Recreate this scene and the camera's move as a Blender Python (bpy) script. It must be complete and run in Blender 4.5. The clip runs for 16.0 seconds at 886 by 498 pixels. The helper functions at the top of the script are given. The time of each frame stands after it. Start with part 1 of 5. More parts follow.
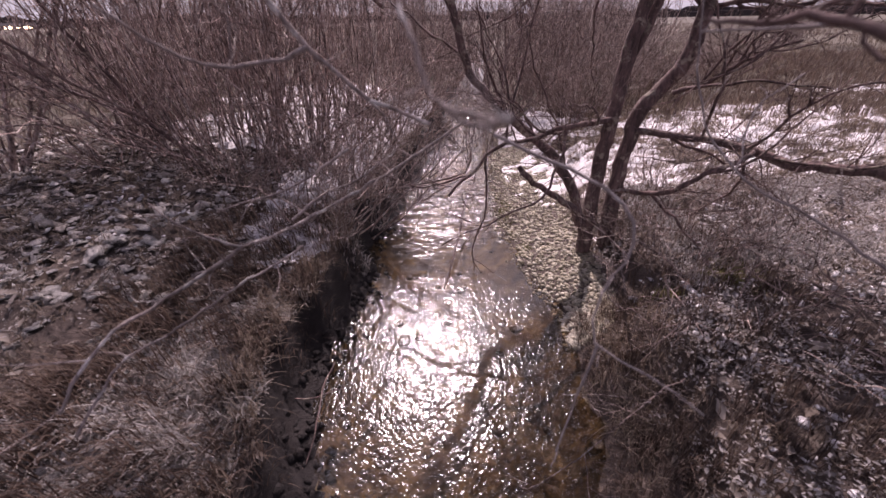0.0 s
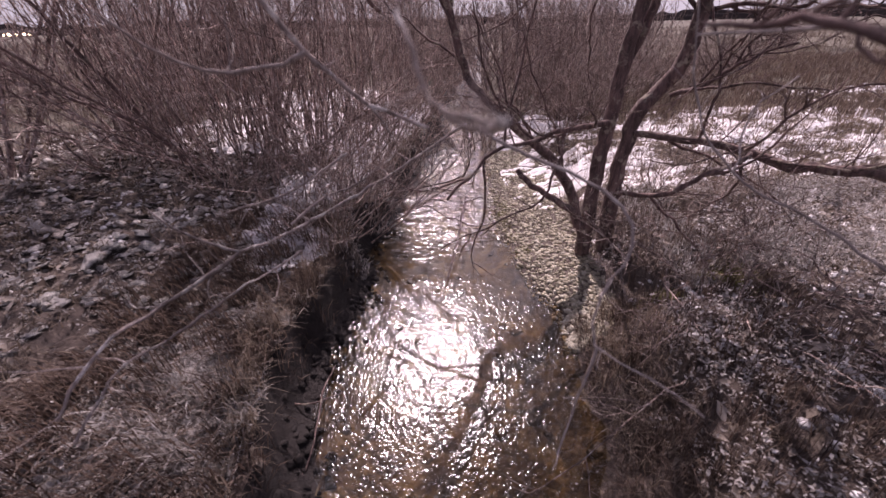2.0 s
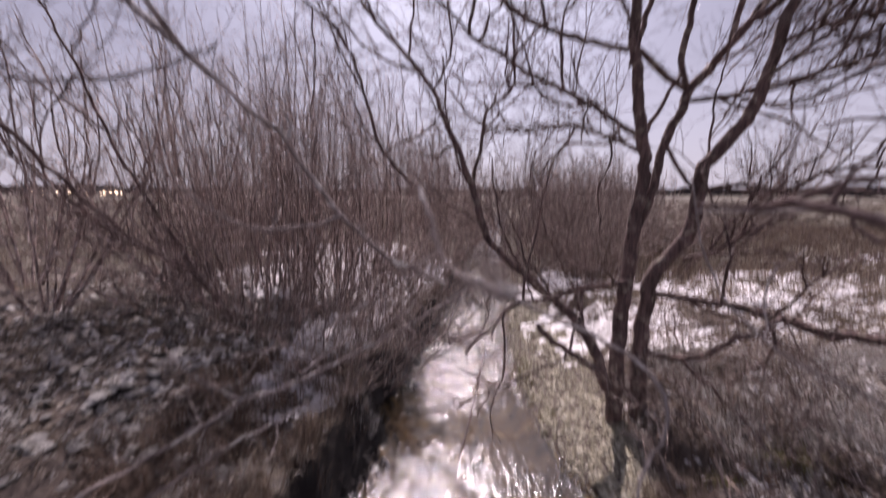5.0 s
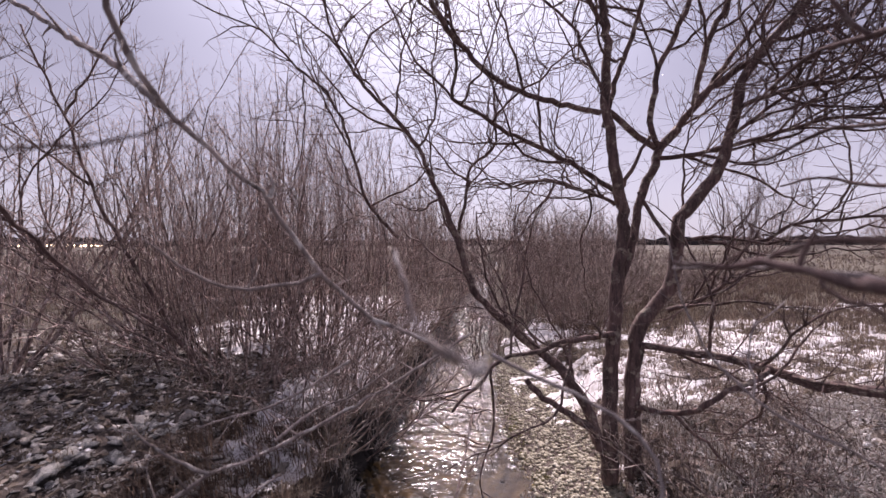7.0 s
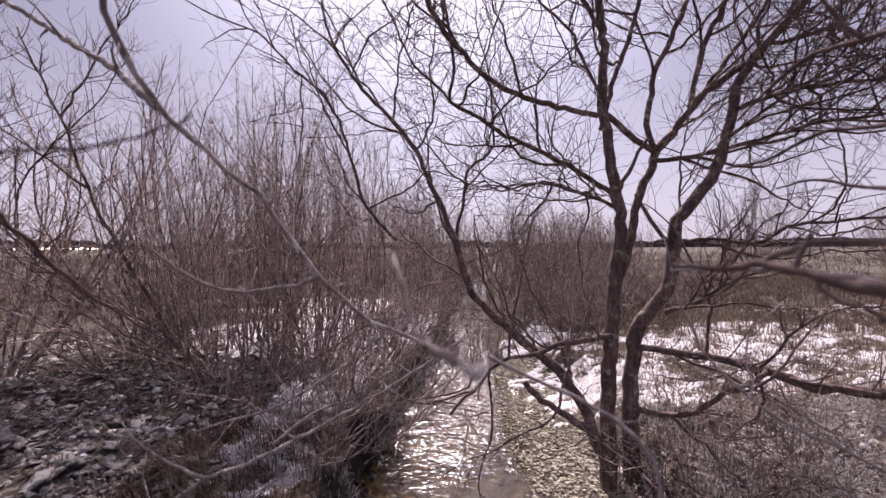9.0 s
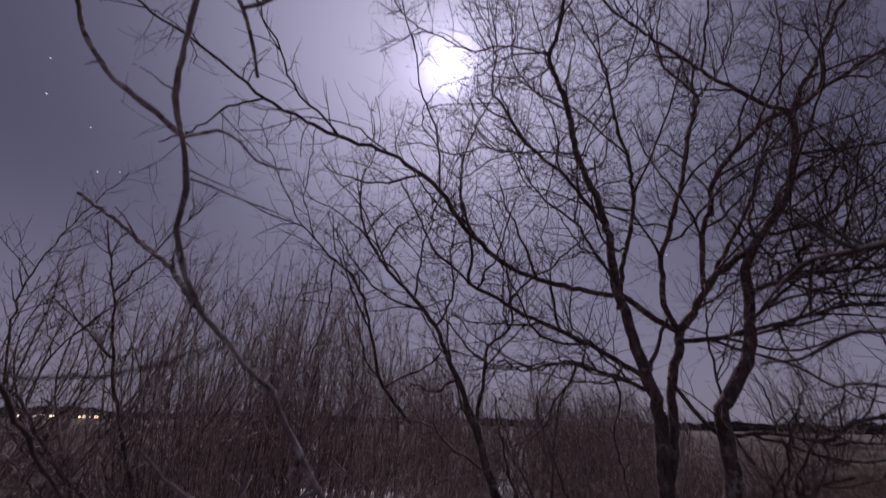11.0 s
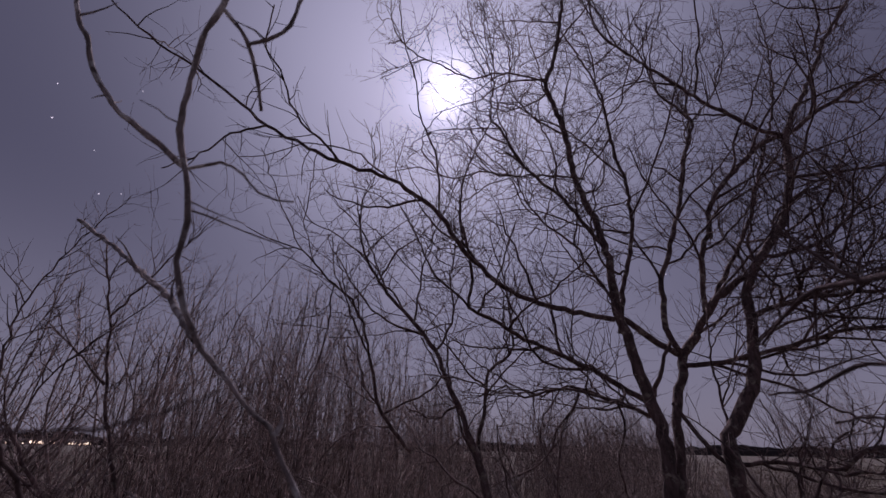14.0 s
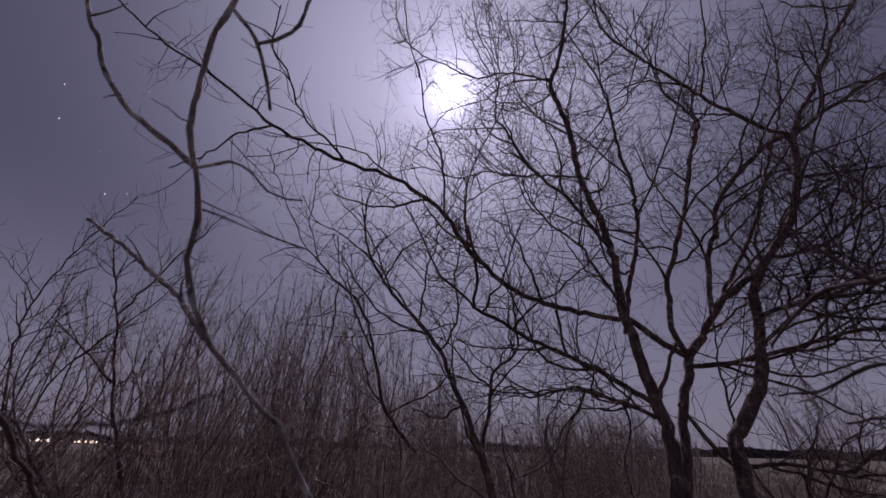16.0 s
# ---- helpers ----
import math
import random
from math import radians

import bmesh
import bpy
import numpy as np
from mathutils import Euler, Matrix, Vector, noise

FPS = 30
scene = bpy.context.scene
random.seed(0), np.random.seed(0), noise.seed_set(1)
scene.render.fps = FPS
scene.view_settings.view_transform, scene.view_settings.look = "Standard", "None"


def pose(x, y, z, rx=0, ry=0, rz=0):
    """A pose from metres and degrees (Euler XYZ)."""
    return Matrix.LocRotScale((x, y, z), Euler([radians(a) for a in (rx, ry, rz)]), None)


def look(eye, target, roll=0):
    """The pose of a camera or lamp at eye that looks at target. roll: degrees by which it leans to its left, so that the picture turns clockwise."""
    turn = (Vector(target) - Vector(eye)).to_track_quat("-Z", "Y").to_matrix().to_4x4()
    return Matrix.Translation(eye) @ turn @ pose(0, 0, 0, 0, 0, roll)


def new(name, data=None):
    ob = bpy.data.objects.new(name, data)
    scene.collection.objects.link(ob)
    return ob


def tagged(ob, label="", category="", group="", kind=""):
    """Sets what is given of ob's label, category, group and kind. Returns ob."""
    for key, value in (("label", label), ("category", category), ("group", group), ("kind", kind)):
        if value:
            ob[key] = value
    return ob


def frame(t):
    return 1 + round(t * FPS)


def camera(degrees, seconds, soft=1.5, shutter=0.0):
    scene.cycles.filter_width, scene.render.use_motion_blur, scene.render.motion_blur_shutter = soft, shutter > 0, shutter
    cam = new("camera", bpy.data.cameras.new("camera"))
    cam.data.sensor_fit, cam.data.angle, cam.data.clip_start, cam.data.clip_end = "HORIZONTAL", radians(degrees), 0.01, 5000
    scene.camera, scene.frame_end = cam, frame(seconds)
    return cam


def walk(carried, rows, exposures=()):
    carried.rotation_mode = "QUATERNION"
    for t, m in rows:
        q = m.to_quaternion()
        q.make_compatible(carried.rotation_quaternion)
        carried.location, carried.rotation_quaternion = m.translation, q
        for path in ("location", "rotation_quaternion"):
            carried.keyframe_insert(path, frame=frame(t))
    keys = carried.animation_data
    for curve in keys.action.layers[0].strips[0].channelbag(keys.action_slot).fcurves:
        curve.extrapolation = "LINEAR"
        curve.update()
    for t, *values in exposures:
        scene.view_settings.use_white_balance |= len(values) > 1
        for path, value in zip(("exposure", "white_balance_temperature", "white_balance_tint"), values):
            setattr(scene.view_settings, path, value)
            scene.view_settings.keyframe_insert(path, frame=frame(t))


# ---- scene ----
# A brook between winter thickets under a full moon, seen from a low bridge.
cam = camera(98.1, 16.0, shutter=1.0)
cam.data.dof.use_dof = True
cam.data.dof.focus_distance = 5.0
cam.data.dof.aperture_fstop = 1.6
PATH = [
    (0.0, pose(-0.030, -0.020, 2.570, 59.21, 0.88, 0.15)),
    (0.5, pose(-0.030, -0.020, 2.570, 59.48, 1.20, 0.18)),
    (1.0, pose(-0.030, -0.020, 2.570, 59.70, 1.20, -0.06)),
    (1.5, pose(-0.030, -0.020, 2.570, 59.62, 1.26, -0.10)),
    (2.0, pose(-0.030, -0.020, 2.570, 59.72, 1.16, -0.17)),
    (2.5, pose(-0.030, -0.020, 2.570, 59.41, 1.10, 0.03)),
    (3.0, pose(-0.030, -0.020, 2.570, 59.65, 1.07, -0.02)),
    (3.5, pose(-0.030, -0.020, 2.570, 59.74, 1.22, 0.01)),
    (4.0, pose(-0.030, -0.020, 2.570, 59.88, 1.38, -0.12)),
    (4.4, pose(-0.030, -0.020, 2.570, 61.64, 1.47, 0.48)),
    (4.5, pose(-0.030, -0.020, 2.570, 65.50, 1.41, 1.20)),
    (4.6, pose(-0.029, -0.020, 2.571, 69.20, 0.90, 1.85)),
    (4.8, pose(-0.025, -0.017, 2.575, 76.80, 0.22, 3.03)),
    (5.0, pose(-0.019, -0.012, 2.581, 81.82, -0.16, 3.39)),
    (5.2, pose(-0.011, -0.008, 2.589, 86.03, -0.14, 2.86)),
    (5.7, pose(-0.000, -0.000, 2.600, 88.60, 0.00, 2.00)),
    (7.3, pose(0.000, 0.000, 2.600, 89.44, 0.16, 1.48)),
    (7.5, pose(0.000, 0.000, 2.600, 89.37, 0.10, 1.54)),
    (8.0, pose(0.000, 0.000, 2.600, 89.14, 0.05, 1.48)),
    (8.5, pose(0.000, 0.000, 2.600, 89.77, 0.16, 1.47)),
    (9.0, pose(0.000, 0.000, 2.600, 89.73, 0.25, 1.18)),
    (9.5, pose(0.000, 0.000, 2.600, 89.79, -0.05, 1.65)),
    (9.8, pose(0.000, 0.000, 2.600, 90.04, -0.20, 1.82)),
    (10.0, pose(0.000, 0.000, 2.605, 94.90, -0.30, 2.30)),
    (10.2, pose(0.000, 0.000, 2.620, 103.20, -0.60, 2.80)),
    (10.6, pose(0.005, -0.010, 2.660, 110.60, -0.90, 3.50)),
    (11.1, pose(0.010, -0.020, 2.690, 115.00, -1.10, 3.90)),
    (12.3, pose(0.002, -0.030, 2.734, 116.30, -1.14, 4.01)),
    (12.5, pose(0.003, -0.030, 2.731, 116.91, -1.05, 3.92)),
    (13.0, pose(0.001, -0.030, 2.722, 116.69, -1.02, 3.88)),
    (13.5, pose(0.004, -0.030, 2.718, 117.19, -0.97, 3.80)),
    (14.0, pose(0.002, -0.030, 2.720, 117.53, -0.85, 3.82)),
    (14.5, pose(0.007, -0.030, 2.725, 117.55, -1.01, 3.40)),
    (15.0, pose(0.001, -0.030, 2.719, 117.91, -0.90, 3.56)),
    (15.5, pose(-0.010, -0.030, 2.714, 118.30, -1.11, 3.84)),
    (16.0, pose(-0.015, -0.030, 2.715, 117.55, -1.17, 4.22)),
]
walk(cam, PATH, exposures=[(0.0, 0.92, 6950, 41), (4.3, 0.92, 6950, 41), (4.8, 0.85, 6800, 34), (5.2, 0.85, 6800, 32), (7.3, 1.0, 6800, 33), (9.4, 1.0, 6800, 33), (10.2, 0.92, 6700, 33), (11.1, -0.96, 6230, 43), (16.0, -0.96, 6230, 43)])

# ---------------------------------------------------------------- light
MOON_AZ, MOON_EL = radians(-3.4), radians(50.0)
LAMP_EL = radians(48.0)


def aim(az, el):
    return Vector((math.sin(az) * math.cos(el), math.cos(az) * math.cos(el), math.sin(el)))


world = bpy.data.worlds.new("night_sky")
scene.world = world
world.use_nodes = True
wt = world.node_tree
sky = wt.nodes.new("ShaderNodeTexSky")
sky.sky_type = "NISHITA"
sky.sun_disc = False
sky.sun_elevation, sky.sun_rotation = MOON_EL, MOON_AZ
sky.air_density, sky.dust_density, sky.ozone_density = 1.0, 2.0, 2.0
# thin haze: an even veil, and a glow that gathers round the moon
haze = wt.nodes.new("ShaderNodeMixRGB")
haze.inputs["Fac"].default_value = 0.84
haze.inputs["Color2"].default_value = (2.0, 2.15, 2.85, 1)
wt.links.new(sky.outputs[0], haze.inputs["Color1"])
spot = wt.nodes.new("ShaderNodeTexCoord")
dot_moon = wt.nodes.new("ShaderNodeVectorMath")
dot_moon.operation = "DOT_PRODUCT"
dot_moon.inputs[1].default_value = aim(MOON_AZ, MOON_EL)
wt.links.new(spot.outputs["Generated"], dot_moon.inputs[0])
veil = haze.outputs[0]
for power, colour in ((9.0, (11.0, 12.6, 14.4, 1)), (200.0, (8.8, 10.5, 12.9, 1)), (950.0, (43.0, 46.0, 49.0, 1))):
    lobe = wt.nodes.new("ShaderNodeMath")
    lobe.operation = "POWER"
    lobe.use_clamp = True
    lobe.inputs[1].default_value = power
    clip = wt.nodes.new("ShaderNodeMath")
    clip.operation = "MAXIMUM"
    clip.inputs[1].default_value = 0.0
    wt.links.new(dot_moon.outputs["Value"], clip.inputs[0])
    wt.links.new(clip.outputs[0], lobe.inputs[0])
    gather = wt.nodes.new("ShaderNodeMixRGB")
    gather.blend_type = "ADD"
    gather.inputs["Color2"].default_value = colour
    wt.links.new(lobe.outputs[0], gather.inputs["Fac"])
    wt.links.new(veil, gather.inputs["Color1"])
    veil = gather.outputs[0]
# the haze thickens towards the horizon
level = wt.nodes.new("ShaderNodeSeparateXYZ")
wt.links.new(spot.outputs["Generated"], level.inputs[0])
low = wt.nodes.new("ShaderNodeMapRange")
low.inputs["From Min"].default_value, low.inputs["From Max"].default_value = 0.55, 0.0
low.interpolation_type = "SMOOTHERSTEP"
wt.links.new(level.outputs["Z"], low.inputs["Value"])
thick = wt.nodes.new("ShaderNodeMixRGB")
thick.blend_type = "ADD"
thick.inputs["Color2"].default_value = (2.8, 3.0, 3.2, 1)
wt.links.new(low.outputs[0], thick.inputs["Fac"])
wt.links.new(veil, thick.inputs["Color1"])
wt.links.new(thick.outputs[0], wt.nodes["Background"].inputs[0])
wt.nodes["Background"].inputs[1].default_value = 0.06

moonlight = bpy.data.lights.new("moonlight", "SUN")
moonlight.energy, moonlight.angle, moonlight.color = 3.0, radians(0.5), (1.0, 0.97, 0.95)
lamp = new("moonlight", moonlight)
lamp.matrix_world = look(aim(MOON_AZ, LAMP_EL) * 50, (0, 0, 0))


# ---------------------------------------------------------------- materials
class Nodes:
    """A small wrapper to write node materials in a few lines."""

    def __init__(self, name):
        self.mat = bpy.data.materials.new(name)
        self.mat.use_nodes = True
        self.tree = self.mat.node_tree
        self.bsdf = self.tree.nodes["Principled BSDF"]
        self.out = self.tree.nodes["Material Output"]

    def add(self, kind, **inputs):
        n = self.tree.nodes.new("ShaderNode" + kind)
        for key, value in inputs.items():
            self.set(n, key, value)
        return n

    def set(self, n, key, value):
        socket = n.inputs[int(key[1:])] if key[0] == "i" and key[1:].isdigit() else n.inputs[key.replace("_", " ")]
        if isinstance(value, bpy.types.NodeSocket):
            self.tree.links.new(value, socket)
        else:
            socket.default_value = value

    def noise(self, scale, detail=4.0, rough=0.6, where=None):
        n = self.add("TexNoise", Scale=scale, Detail=detail, Roughness=rough)
        self.tree.links.new(where or self.place(), n.inputs["Vector"])
        return n.outputs["Fac"]

    def place(self, stretch=(1, 1, 1)):
        c = self.add("TexCoord")
        m = self.add("Mapping", Scale=stretch)
        self.tree.links.new(c.outputs["Object"], m.inputs["Vector"])
        return m.outputs["Vector"]

    def ramp(self, fac, *stops):
        r = self.add("ValToRGB", Fac=fac)
        while len(r.color_ramp.elements) < len(stops):
            r.color_ramp.elements.new(0.5)
        for e, (at, colour) in zip(r.color_ramp.elements, stops):
            e.position, e.color = at, (*colour, 1) if len(colour) == 3 else colour
        return r.outputs["Color"]

    def mix(self, fac, a, b, blend="MIX"):
        m = self.add("MixRGB")
        m.blend_type = blend
        for key, value in (("Fac", fac), ("Color1", a), ("Color2", b)):
            self.set(m, key, (*value, 1) if isinstance(value, tuple) and len(value) == 3 else value)
        return m.outputs["Color"]

    def bump(self, height, strength=0.5, distance=0.02):
        return self.add("Bump", Strength=strength, Distance=distance, Height=height).outputs["Normal"]

    def done(self, colour, rough=0.85, normal=None, **more):
        self.set(self.bsdf, "Base Color", (*colour, 1) if isinstance(colour, tuple) else colour)
        self.set(self.bsdf, "Roughness", rough)
        if normal is not None:
            self.set(self.bsdf, "Normal", normal)
        for key, value in more.items():
            self.set(self.bsdf, key, value)
        return self.mat


def bark(name, dark, light, lichen_and_glint, crisp=0.0):
    m = Nodes(name)
    big = m.noise(3.0, 3)
    grain = m.noise(26.0, 6, 0.7, m.place((1, 1, 0.22)))
    colour = m.ramp(grain, (0.3 + 0.1 * crisp, dark), (0.72 - 0.12 * crisp, light))
    spots = m.ramp(m.noise(11.0, 5, 0.7), (0.56 - 0.03 * crisp, (0, 0, 0)), (0.66 - 0.06 * crisp, (1, 1, 1)))
    colour = m.mix(spots, colour, lichen_and_glint)
    colour = m.mix(m.ramp(big, (0.35, (0.6 - 0.3 * crisp,) * 3), (0.7 - 0.12 * crisp, (1, 1, 1))), (0.03, 0.022, 0.02), colour)
    return m.done(colour, 0.88, m.bump(grain, 0.7, 0.015))


# lichen spots of BARK and WEATHERED are paled to stand in for lit highlights
BARK = bark("tree_bark", (0.06, 0.037, 0.034), (0.29, 0.19, 0.17), (0.44, 0.38, 0.30), 0.5)
TWIG = bark("twig_bark", (0.075, 0.046, 0.043), (0.25, 0.165, 0.15), (0.22, 0.19, 0.17))
STEM = bark("thicket_bark", (0.085, 0.052, 0.046), (0.54, 0.40, 0.35), (0.70, 0.60, 0.55), 1.0)
PALE = bark("pale_twig_bark", (0.22, 0.18, 0.165), (0.52, 0.46, 0.43), (0.58, 0.54, 0.5))
WEATHERED = bark("weathered_branch_bark", (0.17, 0.135, 0.12), (0.54, 0.45, 0.41), (0.80, 0.76, 0.70), 0.6)
BRAMBLE = bark("bramble_bark", (0.085, 0.055, 0.048), (0.50, 0.38, 0.33), (0.62, 0.54, 0.48), 1.0)


def soil():
    m = Nodes("winter_ground")
    wide, mid, fine = m.noise(0.5, 4), m.noise(4.0, 6, 0.7), m.noise(38.0, 8, 0.75)
    colour = m.ramp(mid, (0.32, (0.038, 0.027, 0.024)), (0.55, (0.11, 0.084, 0.07)), (0.78, (0.23, 0.19, 0.16)))
    litter = m.ramp(fine, (0.56, (0, 0, 0)), (0.70, (1, 1, 1)))
    colour = m.mix(litter, colour, (0.27, 0.23, 0.19))
    frost = m.ramp(m.mix(0.5, wide, fine), (0.58, (0, 0, 0)), (0.66, (1, 1, 1)))
    colour = m.mix(frost, colour, (0.46, 0.44, 0.42))
    span = m.add("SeparateXYZ", Vector=m.place())
    grassy = m.add("MapRange", Value=span.outputs["Y"], From_Min=5.5, From_Max=10.0)
    patchy = m.mix(0.55, wide, fine)
    thatch = m.ramp(patchy, (0.3, (0.045, 0.036, 0.029)), (0.5, (0.11, 0.094, 0.068)), (0.68, (0.21, 0.185, 0.14)))
    colour = m.mix(grassy.outputs[0], colour, thatch)
    h = m.mix(0.5, mid, fine)
    return m.done(colour, 0.95, m.bump(h, 0.9, 0.06))


def bed():
    m = Nodes("brook_bed")
    mid, fine = m.noise(5.0, 5, 0.65), m.noise(22.0, 6, 0.7)
    colour = m.ramp(mid, (0.34, (0.045, 0.033, 0.028)), (0.50, (0.16, 0.12, 0.08)), (0.68, (0.37, 0.29, 0.16)))
    colour = m.mix(m.ramp(fine, (0.38, (0.35, 0.35, 0.35)), (0.7, (1, 1, 1))), (0.03, 0.02, 0.015), colour)
    return m.done(colour, 0.8, m.bump(fine, 0.8, 0.03))


def shaded_mud():
    m = Nodes("wet_shaded_bank_earth")
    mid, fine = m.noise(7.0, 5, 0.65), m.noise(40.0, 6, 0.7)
    # wet earth, its colour darkened further to hold the left bank's shade
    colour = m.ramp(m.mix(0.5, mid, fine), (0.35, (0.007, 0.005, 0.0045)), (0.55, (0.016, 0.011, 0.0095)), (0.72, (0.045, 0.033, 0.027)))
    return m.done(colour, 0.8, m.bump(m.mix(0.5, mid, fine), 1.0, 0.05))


def straw(name, a, b, c):
    m = Nodes(name)
    pick = m.add("NewGeometry").outputs["Random Per Island"]
    colour = m.ramp(pick, (0.0, a), (0.5, b), (1.0, c))
    colour = m.mix(m.ramp(m.noise(1.3, 4), (0.35, (0.55, 0.55, 0.55)), (0.65, (1, 1, 1))), (0.07, 0.05, 0.04), colour)
    mat = m.done(colour, 0.8, m.bump(m.noise(60, 3), 0.3, 0.01))
    through_leaf = m.add("BsdfTranslucent", Color=colour)
    both = m.add("MixShader", Fac=0.42)
    m.tree.links.new(m.bsdf.outputs[0], both.inputs[1])
    m.tree.links.new(through_leaf.outputs[0], both.inputs[2])
    m.tree.links.new(both.outputs[0], m.out.inputs["Surface"])
    return mat


def stone(name, a, b, c):
    m = Nodes(name)
    pick = m.add("ObjectInfo").outputs["Random"]
    colour = m.ramp(pick, (0.0, a), (0.5, b), (1.0, c))
    isle = m.add("NewGeometry").outputs["Random Per Island"]
    colour = m.mix(0.6, colour, m.ramp(isle, (0.0, a), (0.5, b), (1.0, c)))
    fine = m.noise(30.0, 6, 0.7)
    colour = m.mix(m.ramp(fine, (0.35, (0.5, 0.5, 0.5)), (0.65, (1, 1, 1))), (0.05, 0.04, 0.035), colour)
    return m.done(colour, 0.75, m.bump(fine, 0.5, 0.01))


def clod():
    m = Nodes("frosted_clod")
    pick = m.add("NewGeometry").outputs["Random Per Island"]
    fine = m.noise(34.0, 7, 0.75)
    earth = m.ramp(fine, (0.3, (0.022, 0.016, 0.014)), (0.6, (0.07, 0.055, 0.045)), (0.8, (0.15, 0.125, 0.10)))
    up = m.add("SeparateXYZ", Vector=m.add("NewGeometry").outputs["Normal"]).outputs["Z"]
    cover = m.add("Math", i0=up, i1=m.ramp(m.mix(0.5, fine, m.noise(9.0, 3)), (0.35, (0.1, 0.1, 0.1)), (0.62, (1.0, 1.0, 1.0))))
    cover.operation = "MULTIPLY"
    rime = m.ramp(cover.outputs[0], (0.16, (0, 0, 0)), (0.4, (1, 1, 1)))
    colour = m.mix(rime, earth, m.ramp(pick, (0.0, (0.20, 0.165, 0.145)), (0.45, (0.42, 0.38, 0.34)), (1.0, (0.74, 0.72, 0.69))))
    return m.done(colour, 0.9, m.bump(m.mix(0.5, fine, m.noise(14.0, 5, 0.7)), 1.0, 0.06))


def snowy():
    m = Nodes("old_snow")
    fine = m.noise(45.0, 6, 0.7)
    colour = m.ramp(m.noise(6.0, 6, 0.7), (0.3, (0.52, 0.48, 0.45)), (0.55, (0.82, 0.81, 0.82)))
    return m.done(colour, 0.6, m.bump(m.mix(0.5, fine, m.noise(9.0, 4)), 0.8, 0.03), Subsurface_Weight=0.0)


def water():
    m = Nodes("brook_water")
    flow = m.place((1.0, 0.62, 1.0))
    chop = m.mix(0.42, m.noise(10.0, 3, 0.6, flow), m.noise(28.0, 2, 0.55, m.place((1.0, 0.8, 1.0))))
    cross = m.mix(0.3, m.noise(6.5, 2, 0.5, m.place((0.7, 1.2, 1.0))), m.noise(19.0, 2, 0.5, m.place((0.7, 1.3, 1.0))))
    along = m.add("SeparateXYZ", Vector=m.place())
    # a calm pool lies between the near riffle and the run upstream
    bend = m.add("Math", i0=along.outputs["Y"], i1=m.noise(1.6, 2, 0.5))
    bend.operation = "ADD"
    pool = m.add("MapRange", Value=bend.outputs[0], From_Min=3.75, From_Max=4.35, To_Min=0.52, To_Max=0.4)
    run = m.add("MapRange", Value=bend.outputs[0], From_Min=4.6, From_Max=6.0, To_Min=0.0, To_Max=1.6)
    high = m.add("Math", i0=pool.outputs[0], i1=run.outputs[0])
    high.operation = "ADD"
    up = m.add("MapRange", Value=bend.outputs[0], From_Min=4.0, From_Max=5.0, To_Min=0.0, To_Max=1.0)
    swell = m.add("Math", i0=m.mix(up.outputs[0], chop, cross), i1=high.outputs[0])
    swell.operation = "MULTIPLY"
    normal = m.bump(swell.outputs[0], 1.0, 0.030)
    gloss = m.add("BsdfGlossy", Color=(1, 1, 1, 1), Roughness=0.14, Normal=normal)
    clear = m.add("BsdfTransparent", Color=(0.76, 0.66, 0.50, 1))
    fres = m.add("Fresnel", IOR=1.42, Normal=normal)
    both = m.add("MixShader", Fac=fres.outputs[0])
    m.tree.links.new(clear.outputs[0], both.inputs[1])
    m.tree.links.new(gloss.outputs[0], both.inputs[2])
    m.tree.links.new(both.outputs[0], m.out.inputs["Surface"])
    return m.mat


def glow(name, colour, strength):
    m = Nodes(name)
    return m.done((0, 0, 0), 1.0, None, Emission_Color=(*colour, 1), Emission_Strength=strength)


def plain(name, colour, rough=0.9):
    m = Nodes(name)
    c = m.mix(m.ramp(m.noise(0.4, 5), (0.3, (0.55, 0.55, 0.55)), (0.7, (1, 1, 1))), tuple(0.5 * v for v in colour), colour)
    return m.done(c, rough)


SOIL, BED, SHADED_MUD, SNOW, WATER = soil(), bed(), shaded_mud(), snowy(), water()
STRAW = straw("dry_grass", (0.10, 0.075, 0.055), (0.26, 0.205, 0.155), (0.42, 0.36, 0.29))
FROSTED = straw("frosted_grass", (0.30, 0.27, 0.235), (0.55, 0.52, 0.485), (0.78, 0.76, 0.74))
HERB = straw("dead_herbs", (0.05, 0.032, 0.027), (0.13, 0.09, 0.07), (0.24, 0.18, 0.14))
PEBBLE = stone("pebble_stone", (0.20, 0.175, 0.11), (0.48, 0.44, 0.32), (0.76, 0.72, 0.60))
CLOD = clod()
MOSS = straw("mossy_grass", (0.10, 0.10, 0.035), (0.20, 0.19, 0.065), (0.33, 0.31, 0.14))
LEAF = straw("leaf_litter", (0.12, 0.085, 0.06), (0.30, 0.25, 0.20), (0.52, 0.47, 0.42))
WOODS = plain("distant_woods", (0.045, 0.036, 0.036))
PLASTER = plain("dark_plaster", (0.16, 0.13, 0.12))
ROOFING = plain("dark_roofing", (0.05, 0.042, 0.045))
MOONSHINE = glow("moon_light", (1.0, 0.98, 0.96), 14.0)
STARSHINE = glow("star_light", (0.95, 0.97, 1.0), 1.6)
WINDOW_GLOW = glow("lit_window", (1.0, 0.80, 0.52), 5.5)


# ---------------------------------------------------------------- building helpers
def mesh_of(name, verts, faces, material, smooth=True):
    data = bpy.data.meshes.new(name)
    data.from_pydata(np.asarray(verts, dtype=float).tolist(), [], faces)
    data.materials.append(material)
    if smooth:
        data.shade_smooth()
    data.update()
    return data


